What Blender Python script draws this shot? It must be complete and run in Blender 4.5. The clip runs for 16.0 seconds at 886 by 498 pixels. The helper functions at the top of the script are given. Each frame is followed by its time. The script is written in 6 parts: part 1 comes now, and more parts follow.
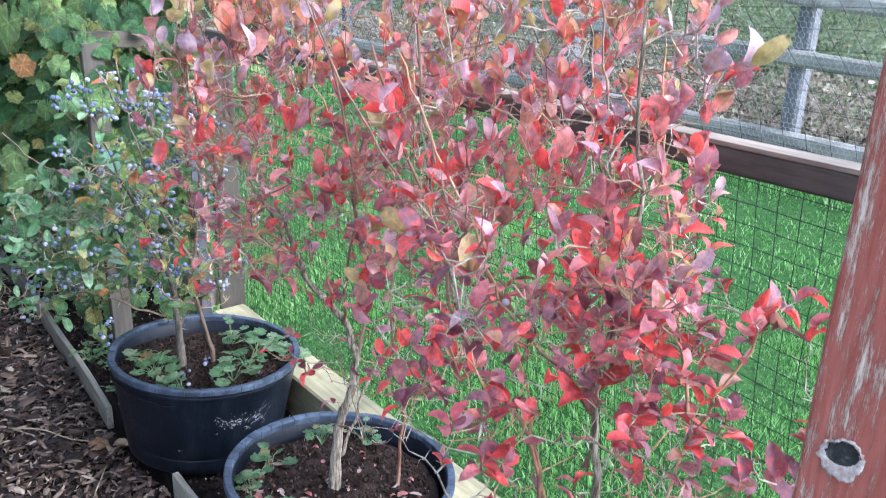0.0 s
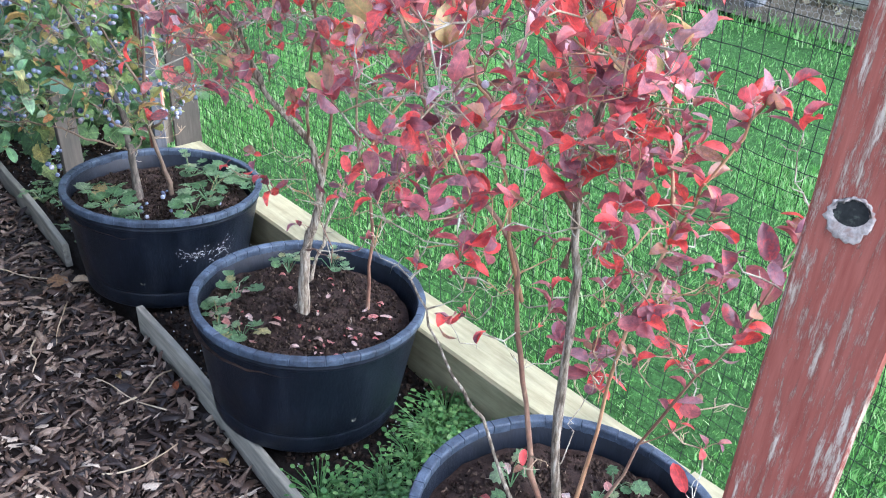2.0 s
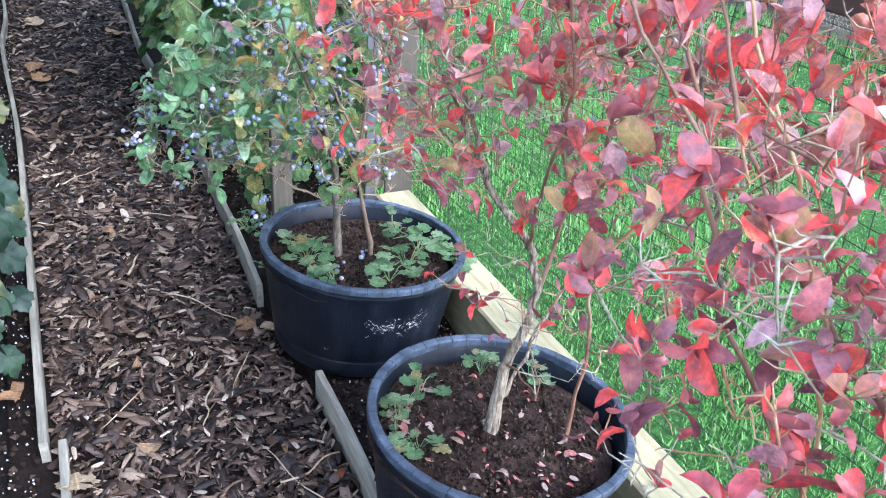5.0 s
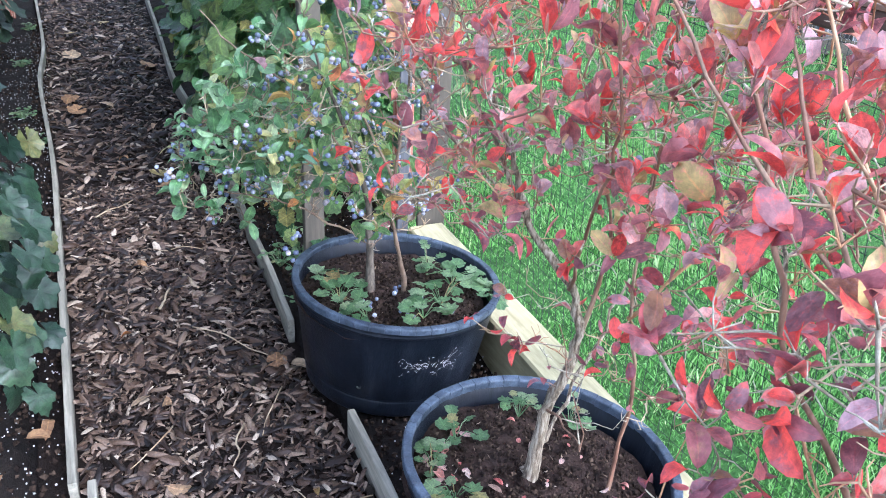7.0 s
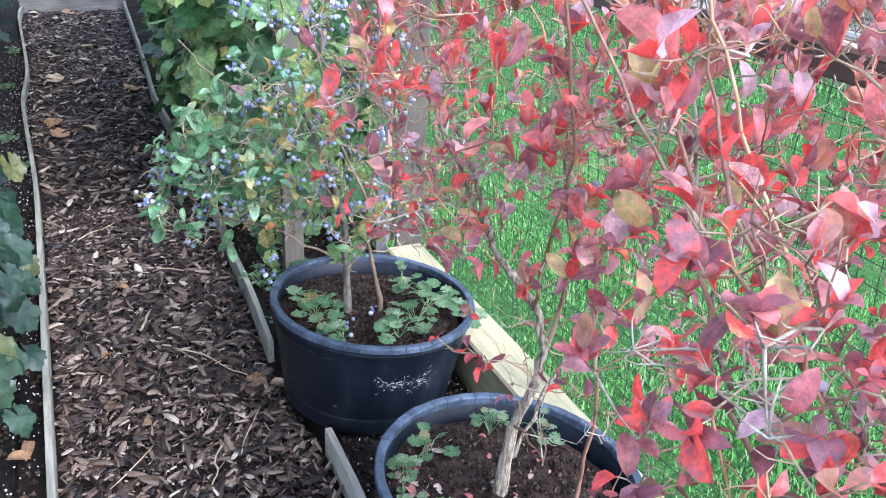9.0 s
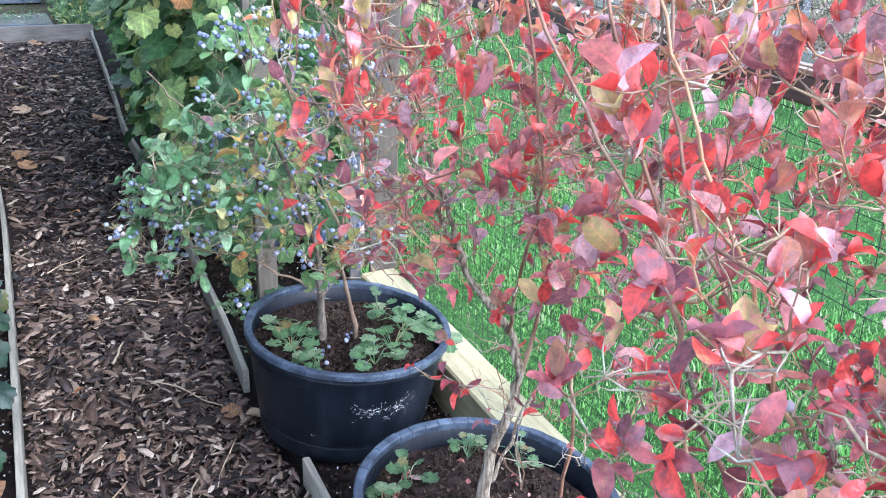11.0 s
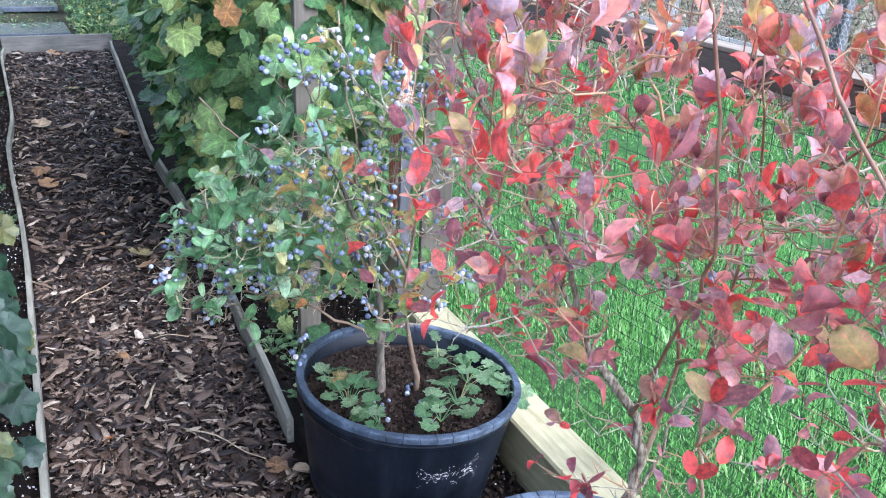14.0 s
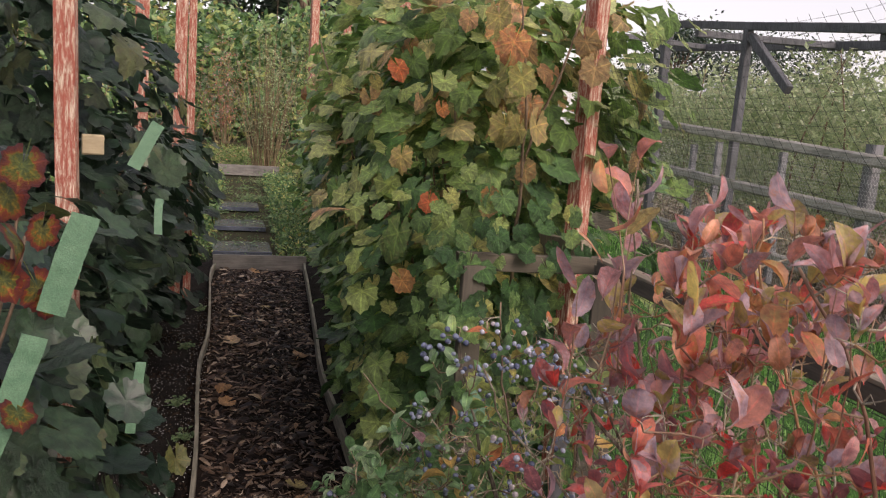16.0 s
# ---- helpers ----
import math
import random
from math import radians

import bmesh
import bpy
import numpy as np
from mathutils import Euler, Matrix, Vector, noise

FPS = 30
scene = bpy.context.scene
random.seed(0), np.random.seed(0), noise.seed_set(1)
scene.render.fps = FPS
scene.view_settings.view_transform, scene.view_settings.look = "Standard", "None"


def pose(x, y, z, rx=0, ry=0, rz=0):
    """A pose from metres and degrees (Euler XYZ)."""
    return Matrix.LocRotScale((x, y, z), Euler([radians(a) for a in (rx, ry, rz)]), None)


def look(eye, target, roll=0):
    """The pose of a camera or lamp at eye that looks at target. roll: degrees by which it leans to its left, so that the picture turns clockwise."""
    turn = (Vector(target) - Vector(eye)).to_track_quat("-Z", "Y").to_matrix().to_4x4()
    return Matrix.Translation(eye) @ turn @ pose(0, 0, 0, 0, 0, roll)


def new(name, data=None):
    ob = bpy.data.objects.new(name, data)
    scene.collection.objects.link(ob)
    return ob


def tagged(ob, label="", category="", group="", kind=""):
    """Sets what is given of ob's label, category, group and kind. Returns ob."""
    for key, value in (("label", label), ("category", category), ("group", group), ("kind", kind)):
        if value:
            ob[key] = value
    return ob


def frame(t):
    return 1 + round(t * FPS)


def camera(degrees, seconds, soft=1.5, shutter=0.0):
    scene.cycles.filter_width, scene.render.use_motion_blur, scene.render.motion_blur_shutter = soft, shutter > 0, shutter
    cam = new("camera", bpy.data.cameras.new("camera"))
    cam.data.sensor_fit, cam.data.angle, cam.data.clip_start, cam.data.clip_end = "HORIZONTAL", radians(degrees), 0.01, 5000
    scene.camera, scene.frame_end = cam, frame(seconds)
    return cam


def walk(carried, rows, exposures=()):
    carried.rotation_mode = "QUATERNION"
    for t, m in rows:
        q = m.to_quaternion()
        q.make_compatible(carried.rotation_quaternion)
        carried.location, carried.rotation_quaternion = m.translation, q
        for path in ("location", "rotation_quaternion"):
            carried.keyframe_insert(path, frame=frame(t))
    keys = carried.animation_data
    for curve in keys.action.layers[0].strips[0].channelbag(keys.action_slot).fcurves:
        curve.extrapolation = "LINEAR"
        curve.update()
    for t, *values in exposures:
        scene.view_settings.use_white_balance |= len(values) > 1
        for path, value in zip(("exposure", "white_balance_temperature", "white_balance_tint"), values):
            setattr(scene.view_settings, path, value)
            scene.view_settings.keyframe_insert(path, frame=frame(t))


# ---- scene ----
cam = camera(57.2, 16.0, 1.0, 0.4)
PATH = [
    (0, (0.093, 0.013, 1.316), (1.281, 1.47, 0.635), 1.9),
    (0.5, (0.092, 0.023, 1.293), (1.286, 1.443, 0.546), 1.8),
    (1, (0.095, 0.037, 1.266), (1.284, 1.401, 0.416), 2.0),
    (1.5, (0.099, 0.04, 1.237), (1.283, 1.355, 0.305), 2.5),
    (2, (0.102, 0.042, 1.222), (1.276, 1.319, 0.227), 2.7),
    (2.5, (0.11, 0.061, 1.229), (1.276, 1.325, 0.208), 2.8),
    (3, (0.115, 0.103, 1.244), (1.307, 1.352, 0.234), 3.0),
    (3.5, (0.125, 0.17, 1.238), (1.315, 1.439, 0.251), 3.6),
    (4, (0.142, 0.251, 1.233), (1.154, 1.666, 0.245), 1.4),
    (4.5, (0.187, 0.282, 1.237), (1.022, 1.812, 0.257), 3.0),
    (4.7, (0.212, 0.291, 1.237), (1.033, 1.834, 0.266), 3.9),
    (6.8, (0.225, 0.348, 1.237), (0.98, 1.962, 0.328), 3.2),
    (7, (0.222, 0.351, 1.238), (0.977, 1.965, 0.33), 3.1),
    (7.5, (0.212, 0.344, 1.242), (0.968, 1.963, 0.342), 3.1),
    (8, (0.208, 0.329, 1.247), (0.971, 1.951, 0.359), 3.2),
    (8.5, (0.214, 0.316, 1.252), (0.985, 1.939, 0.374), 3.2),
    (9, (0.232, 0.304, 1.266), (1.022, 1.924, 0.399), 3.1),
    (11.5, (0.233, 0.301, 1.275), (1.091, 1.917, 0.467), 2.4),
    (12, (0.224, 0.336, 1.26), (1.081, 1.954, 0.457), 2.5),
    (12.5, (0.193, 0.401, 1.257), (1.041, 2.027, 0.458), 3.1),
    (13, (0.208, 0.47, 1.257), (1.049, 2.097, 0.454), 3.3),
    (13.5, (0.205, 0.521, 1.259), (1.049, 2.147, 0.455), 3.0),
    (14, (0.188, 0.534, 1.265), (1.034, 2.164, 0.472), 3.1),
    (14.5, (0.182, 0.536, 1.301), (0.957, 2.231, 0.575), 5.7),
    (15, (0.2, 0.532, 1.366), (0.849, 2.347, 0.831), 3.9),
    (15.5, (0.216, 0.534, 1.393), (0.751, 2.426, 1.026), 3.0),
    (16, (0.211, 0.539, 1.407), (0.699, 2.453, 1.095), 4.3),
]

# ---- world, sun ----
EXPO = [(0, 2.12, 5400, 17), (2.0, 2.24, 5400, 17), (4.0, 2.45, 5350, 17), (14.3, 2.42, 5350, 17), (15.0, 1.9, 5400, 18), (15.5, 1.3, 5900, 21), (15.8, 0.75, 6900, 26), (16.0, 0.68, 7400, 27)]
walk(cam, [(t, look(eye, target, roll)) for t, eye, target, roll in PATH], EXPO)

world = bpy.data.worlds.new("overcast")
scene.world = world
world.use_nodes = True
wn = world.node_tree.nodes
sky = wn.new("ShaderNodeTexSky")
sky.sky_type, sky.sun_disc = "NISHITA", False
sky.sun_elevation, sky.sun_rotation = radians(38), radians(150)
sky.air_density, sky.dust_density, sky.ozone_density = 1.0, 2.0, 1.0
pale = wn.new("ShaderNodeHueSaturation")
pale.inputs["Saturation"].default_value = 0.5
world.node_tree.links.new(sky.outputs[0], pale.inputs["Color"])
world.node_tree.links.new(pale.outputs[0], wn["Background"].inputs[0])
wn["Background"].inputs[1].default_value = 0.15
sun = new("sun", bpy.data.lights.new("sun", "SUN"))
sun.data.energy, sun.data.angle, sun.data.color = 1.2, radians(35), (1.0, 0.99, 0.97)
sun.matrix_basis = look((2.5, -4, 5), (0.5, 2, 0))


# ---- materials ----
def material(name, rough=0.8, metal=0.0):
    m = bpy.data.materials.new(name)
    m.use_nodes = True
    n = m.node_tree.nodes
    b = n["Principled BSDF"]
    b.inputs["Roughness"].default_value, b.inputs["Metallic"].default_value = rough, metal
    return m, n, m.node_tree.links, b


def ramp(n, stops, sharp=False):
    r = n.new("ShaderNodeValToRGB")
    e = r.color_ramp.elements
    while len(e) < len(stops):
        e.new(0.5)
    for k, (p, c) in zip(e, stops):
        k.position, k.color = p, (*c, 1)
    if sharp:
        r.color_ramp.interpolation = "CONSTANT"
    return r


def noise_tex(n, l, scale, detail=6, rough=0.6, coords="Object", stretch=None):
    tc, tx = n.new("ShaderNodeTexCoord"), n.new("ShaderNodeTexNoise")
    tx.inputs["Scale"].default_value, tx.inputs["Detail"].default_value, tx.inputs["Roughness"].default_value = scale, detail, rough
    if stretch:
        mp = n.new("ShaderNodeMapping")
        mp.inputs["Scale"].default_value = stretch
        l.new(tc.outputs[coords], mp.inputs[0])
        l.new(mp.outputs[0], tx.inputs["Vector"])
    else:
        l.new(tc.outputs[coords], tx.inputs["Vector"])
    return tx


def bump(n, l, b, source, strength, distance):
    bp = n.new("ShaderNodeBump")
    bp.inputs["Strength"].default_value, bp.inputs["Distance"].default_value = strength, distance
    l.new(source, bp.inputs["Height"])
    l.new(bp.outputs[0], b.inputs["Normal"])


def mixed(n, l, kind, fac, a, c):
    mx = n.new("ShaderNodeMix")
    mx.data_type, mx.blend_type = "RGBA", kind
    for socket, v in ((mx.inputs[0], fac), (mx.inputs[6], a), (mx.inputs[7], c)):
        if isinstance(v, (int, float)):
            socket.default_value = v
        elif isinstance(v, tuple):
            socket.default_value = (*v, 1)
        else:
            l.new(v, socket)
    return mx.outputs[2]


def surface(name, stops, scale, rough=0.8, fine=60, relief=0.002, strength=0.6, stretch=None, spec=0.5):
    """A plain two-scale surface: broad patches through the ramp, fine grain over them."""
    m, n, l, b = material(name, rough)
    b.inputs["Specular IOR Level"].default_value = spec
    big, small = noise_tex(n, l, scale, 5, 0.6, stretch=stretch), noise_tex(n, l, fine, 8, 0.7, stretch=stretch)
    r = ramp(n, stops)
    l.new(big.outputs[0], r.inputs[0])
    g = ramp(n, [(0.25, (0.55, 0.55, 0.55)), (0.75, (1.35, 1.35, 1.35))])
    l.new(small.outputs[0], g.inputs[0])
    l.new(mixed(n, l, "MULTIPLY", 1.0, r.outputs[0], g.outputs[0]), b.inputs["Base Color"])
    bump(n, l, b, small.outputs[0], strength, relief)
    return m


def piece_material(name, stops, rough=0.8, island=False, fine=90, relief=0.001, spec=0.4):
    """Separate pieces: each takes its own tint, with grain of its own."""
    m, n, l, b = material(name, rough)
    b.inputs["Specular IOR Level"].default_value = spec
    src = n.new("ShaderNodeNewGeometry").outputs["Random Per Island"] if island else n.new("ShaderNodeObjectInfo").outputs["Random"]
    r = ramp(n, stops)
    l.new(src, r.inputs[0])
    g = noise_tex(n, l, fine, 6, 0.65)
    gr = ramp(n, [(0.3, (0.5, 0.5, 0.5)), (0.7, (1.3, 1.3, 1.3))])
    l.new(g.outputs[0], gr.inputs[0])
    l.new(mixed(n, l, "MULTIPLY", 1.0, r.outputs[0], gr.outputs[0]), b.inputs["Base Color"])
    bump(n, l, b, g.outputs[0], 0.5, relief)
    return m


def leaf_material(name, stops, island=False, rough=0.42, through_light=0.42, vein=(1.5, 1.45, 1.3), blotch=0.35, mottle=0.0, crisp=False, rim=None):
    """A leaf: own tint, paler midrib and side veins along its length, blotches, some light coming through."""
    m, n, l, b = material(name, rough)
    b.inputs["Specular IOR Level"].default_value = 0.65
    src = n.new("ShaderNodeNewGeometry").outputs["Random Per Island"] if island else n.new("ShaderNodeObjectInfo").outputs["Random"]
    r = ramp(n, stops, crisp)
    l.new(src, r.inputs[0])
    grain = 1.0 if island else 0.07
    bl = noise_tex(n, l, 45 * grain, 6, 0.7)
    blr = ramp(n, [(0.35, (0.50, 0.46, 0.50)), (0.65, (1.36, 1.28, 1.22))])
    l.new(bl.outputs[0], blr.inputs[0])
    col = r.outputs[0]
    if mottle:
        turned = n.new("ShaderNodeMath")
        turned.operation = "FRACT"
        shift = n.new("ShaderNodeMath")
        shift.operation = "ADD"
        shift.inputs[1].default_value = 0.37
        l.new(src, shift.inputs[0])
        l.new(shift.outputs[0], turned.inputs[0])
        r2 = ramp(n, stops, crisp)
        l.new(turned.outputs[0], r2.inputs[0])
        patch = noise_tex(n, l, 75 * grain, 6, 0.72)
        pm = ramp(n, [(0.50, (0, 0, 0)), (0.60, (mottle, mottle, mottle))])
        l.new(patch.outputs[0], pm.inputs[0])
        col = mixed(n, l, "MIX", pm.outputs[0], col, r2.outputs[0])
    col = mixed(n, l, "MULTIPLY", blotch * 2, col, blr.outputs[0])
    uv = n.new("ShaderNodeUVMap")
    sep = n.new("ShaderNodeSeparateXYZ")
    l.new(uv.outputs[0], sep.inputs[0])

    def math(op, a, c=None):
        k = n.new("ShaderNodeMath")
        k.operation = op
        for i, v in enumerate((a, c)):
            if v is None:
                continue
            if isinstance(v, (int, float)):
                k.inputs[i].default_value = v
            else:
                l.new(v, k.inputs[i])
        return k.outputs[0]

    off = math("ABSOLUTE", math("SUBTRACT", sep.outputs[0], 0.5))
    rib = math("LESS_THAN", off, 0.035)
    side = math("GREATER_THAN", math("SINE", math("MULTIPLY", math("SUBTRACT", sep.outputs[1], math("MULTIPLY", off, 0.9)), 42.0)), 0.93)
    veins = math("MAXIMUM", rib, math("MULTIPLY", side, 0.45))
    col = mixed(n, l, "MULTIPLY", veins, col, vein)
    if rim:
        reach = ramp(n, rim)
        l.new(math("ADD", sep.outputs[1], math("MULTIPLY", math("SUBTRACT", bl.outputs[0], 0.5), 1.5)), reach.inputs[0])
        col = mixed(n, l, "MULTIPLY", 1.0, col, reach.outputs[0])
    l.new(col, b.inputs["Base Color"])
    bump(n, l, b, math("ADD", math("MULTIPLY", veins, -0.6), bl.outputs[0]), 0.8, 0.003 if island else 0.03)
    tr, add = n.new("ShaderNodeBsdfTranslucent"), n.new("ShaderNodeMixShader")
    l.new(col, tr.inputs[0])
    add.inputs[0].default_value = through_light
    l.new(b.outputs[0], add.inputs[1])
    l.new(tr.outputs[0], add.inputs[2])
    l.new(add.outputs[0], n["Material Output"].inputs[0])
    return m


def paint_material(name, bare_from=0.505, patchy=False):
    """Old red fence paint, weathered through to grey wood in long streaks."""
    m, n, l, b = material(name, 0.85)
    b.inputs["Specular IOR Level"].default_value = 0.2
    streak = noise_tex(n, l, 52, 12, 0.84, stretch=(2.6, 2.6, 0.32))
    grain = noise_tex(n, l, 60, 6, 0.7, stretch=(4, 4, 0.25))
    red = ramp(n, [(0.3, (0.225, 0.058, 0.040)), (0.7, (0.375, 0.128, 0.090))])
    l.new(grain.outputs[0], red.inputs[0])
    bare = ramp(n, [(0.3, (0.40, 0.31, 0.22)), (0.7, (0.74, 0.65, 0.52))])
    l.new(grain.outputs[0], bare.inputs[0])
    mask = ramp(n, [(bare_from, (0, 0, 0)), (bare_from + 0.075, (1, 1, 1))])
    l.new(streak.outputs[0], mask.inputs[0])
    if patchy:
        broad = noise_tex(n, l, 7, 4, 0.6, stretch=(1, 1, 0.35))
        shifted = mixed(n, l, "LINEAR_LIGHT", 0.16, streak.outputs[0], broad.outputs[0])
        l.new(shifted, mask.inputs[0])
    l.new(mixed(n, l, "MIX", mask.outputs[0], red.outputs[0], bare.outputs[0]), b.inputs["Base Color"])
    h = mixed(n, l, "MIX", 0.4, mask.outputs[0], grain.outputs[0])
    bump(n, l, b, h, 0.7, -0.0015)
    return m


def wood(name, dark, light, along, rough=0.8, fine=14):
    """Sawn timber with grain running along one axis ('x', 'y' or 'z') and weather stains."""
    m, n, l, b = material(name, rough)
    st = {"x": (0.08, 1, 1), "y": (1, 0.08, 1), "z": (1, 1, 0.08)}[along]
    g1, g2 = noise_tex(n, l, fine * 5, 8, 0.7, stretch=st), noise_tex(n, l, 4, 5, 0.6)
    r = ramp(n, [(0.3, dark), (0.72, light)])
    l.new(g1.outputs[0], r.inputs[0])
    s = ramp(n, [(0.3, (0.6, 0.62, 0.6)), (0.62, (1.1, 1.08, 1.05))])
    l.new(g2.outputs[0], s.inputs[0])
    l.new(mixed(n, l, "MULTIPLY", 1.0, r.outputs[0], s.outputs[0]), b.inputs["Base Color"])
    bump(n, l, b, g1.outputs[0], 0.6, 0.0015)
    return m


# The mauve-grey stops put sky sheen and pale undersides into the leaf colour.
RED_LEAVES = [(0.0, (0.348, 0.142, 0.165)), (0.07, (0.580, 0.401, 0.437)), (0.19, (0.850, 0.112, 0.094)), (0.30, (0.719, 0.283, 0.260)), (0.40, (0.464, 0.189, 0.201)),
              (0.50, (0.766, 0.460, 0.425)), (0.58, (0.850, 0.130, 0.106)), (0.69, (0.580, 0.295, 0.201)), (0.78, (0.719, 0.224, 0.201)), (0.88, (0.394, 0.177, 0.201)), (0.95, (0.510, 0.425, 0.177))]
PLUM_LEAVES = [(0.0, (0.232, 0.086, 0.109)), (0.14, (0.510, 0.098, 0.109)), (0.28, (0.383, 0.207, 0.241)), (0.38, (0.719, 0.098, 0.092)), (0.50, (0.371, 0.127, 0.138)), (0.62, (0.580, 0.184, 0.184)), (0.74, (0.835, 0.109, 0.086)), (0.85, (0.267, 0.115, 0.149)), (0.93, (0.418, 0.230, 0.138))]
TOP_LEAVES = [(0.0, (0.52, 0.27, 0.27)), (0.11, (0.50, 0.24, 0.10)), (0.22, (0.68, 0.24, 0.16)), (0.32, (0.56, 0.45, 0.50)), (0.46, (0.42, 0.37, 0.13)),
              (0.56, (0.74, 0.13, 0.11)), (0.63, (0.58, 0.26, 0.20)), (0.75, (0.66, 0.36, 0.24)), (0.84, (0.46, 0.32, 0.34)), (0.92, (0.54, 0.46, 0.15))]
GREEN_LEAVES = [(0.0, (0.07, 0.17, 0.06)), (0.35, (0.15, 0.30, 0.10)), (0.65, (0.26, 0.43, 0.16)), (0.80, (0.42, 0.46, 0.15)), (0.90, (0.55, 0.40, 0.12)), (1.0, (0.66, 0.22, 0.10))]
MINT_LEAVES = [(0.0, (0.08, 0.21, 0.08)), (0.5, (0.20, 0.40, 0.18)), (0.9, (0.38, 0.58, 0.34)), (1.0, (0.50, 0.50, 0.20))]
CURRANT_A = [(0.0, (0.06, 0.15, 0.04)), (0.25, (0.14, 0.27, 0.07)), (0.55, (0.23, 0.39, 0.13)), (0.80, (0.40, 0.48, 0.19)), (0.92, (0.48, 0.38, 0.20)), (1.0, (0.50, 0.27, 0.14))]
# Dark greens, lowered further: shade among the left-hand bushes is in the colour.
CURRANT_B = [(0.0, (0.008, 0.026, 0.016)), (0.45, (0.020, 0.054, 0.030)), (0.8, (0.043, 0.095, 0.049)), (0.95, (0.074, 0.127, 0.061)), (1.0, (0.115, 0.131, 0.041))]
# Greener low leaves; part of their darkness is hedge shade put into the colour.
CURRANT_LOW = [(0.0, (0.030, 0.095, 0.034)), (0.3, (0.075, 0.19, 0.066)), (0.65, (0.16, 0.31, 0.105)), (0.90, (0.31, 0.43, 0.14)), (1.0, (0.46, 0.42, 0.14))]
FIELD = [(0.0, (0.20, 0.30, 0.15)), (0.4, (0.29, 0.41, 0.21)), (0.75, (0.38, 0.49, 0.28)), (1.0, (0.48, 0.53, 0.34))]
BRUSH = [(0.0, (0.16, 0.14, 0.09)), (0.3, (0.34, 0.29, 0.21)), (0.6, (0.50, 0.45, 0.36)), (0.8, (0.30, 0.34, 0.18)), (1.0, (0.60, 0.56, 0.46))]
leaf_mats = {}
for key, stops in (("red", RED_LEAVES), ("plum", PLUM_LEAVES), ("top", TOP_LEAVES), ("green", GREEN_LEAVES), ("mint", MINT_LEAVES), ("currant", CURRANT_A), ("currant_low", CURRANT_LOW), ("dark", CURRANT_B), ("field", FIELD), ("brush", BRUSH)):
    for island in (False, True):
        rough = {"currant": 0.40, "currant_low": 0.33, "dark": 0.35, "red": 0.46, "plum": 0.46, "top": 0.46}.get(key, 0.38)
        leaf_mats[key, island] = leaf_material("leaf_" + key + ("_many" if island else ""), stops, island, rough, vein=(1.25, 1.05, 1.05) if key in ("red", "plum", "top", "dark") else (1.5, 1.45, 1.3), through_light={"red": 0.4, "plum": 0.34, "top": 0.4, "currant_low": 0.32, "dark": 0.3, "field": 0.5}.get(key, 0.4), blotch=0.5, mottle={"red": 0.65, "plum": 0.6, "top": 0.65, "currant": 0.35, "field": 0.3}.get(key, 0.15), crisp=key in ("red", "top", "plum"))
leaf_mats["turning"] = leaf_material("leaf_turning", [(0, (0.10, 0.16, 0.06)), (1, (0.16, 0.18, 0.06))], rim=[(0.28, (0.8, 0.8, 0.8)), (0.44, (1.6, 1.1, 0.6)), (0.50, (2.6, 0.9, 0.5)), (0.57, (2.0, 0.35, 0.5)), (0.80, (1.1, 0.2, 0.6))])
leaf_mats["hot"] = leaf_material("leaf_scarlet_orange", [(0, (0.50, 0.09, 0.05)), (0.35, (0.52, 0.20, 0.06)), (0.6, (0.38, 0.25, 0.10)), (0.8, (0.46, 0.27, 0.15)), (1, (0.30, 0.28, 0.10))], mottle=0.7, blotch=0.5)
leaf_mats["bronze"] = leaf_material("leaf_bronze", [(0, (0.24, 0.30, 0.09)), (0.35, (0.44, 0.40, 0.14)), (0.55, (0.34, 0.25, 0.11)), (0.75, (0.48, 0.32, 0.18)), (0.88, (0.54, 0.24, 0.10)), (1, (0.42, 0.42, 0.18))], mottle=0.6, blotch=0.5)
leaf_mats["weed"] = leaf_material("leaf_weed", [(0, (0.10, 0.21, 0.09)), (0.5, (0.19, 0.34, 0.15)), (0.9, (0.32, 0.44, 0.24)), (1, (0.46, 0.46, 0.20))], True, 0.45)
leaf_mats["tub_weed"] = leaf_material("leaf_tub_weed", [(0, (0.10, 0.23, 0.09)), (0.5, (0.20, 0.38, 0.17)), (0.85, (0.34, 0.50, 0.28)), (0.95, (0.46, 0.46, 0.20)), (1, (0.46, 0.30, 0.14))], False, 0.45)
leaf_mats["chickweed"] = leaf_material("leaf_chickweed", [(0, (0.06, 0.19, 0.045)), (0.6, (0.14, 0.34, 0.09)), (1, (0.26, 0.46, 0.15))], True, 0.45)
leaf_mats["dry"] = leaf_material("leaf_fallen", [(0, (0.30, 0.17, 0.08)), (0.4, (0.46, 0.29, 0.14)), (0.7, (0.52, 0.40, 0.27)), (1, (0.44, 0.38, 0.16))], False, 0.7, 0.15)
leaf_mats["pink"] = leaf_material("leaf_fallen_pink", [(0, (0.55, 0.10, 0.09)), (0.25, (0.60, 0.24, 0.20)), (0.5, (0.70, 0.48, 0.42)), (0.8, (0.72, 0.62, 0.55)), (1, (0.36, 0.26, 0.19))], False, 0.6, 0.15, mottle=0.5)
M_BARK = surface("blueberry_bark", [(0.35, (0.045, 0.036, 0.026)), (0.62, (0.16, 0.135, 0.10))], 150, 0.85, 260, 0.002, 0.9, (1, 1, 0.2))
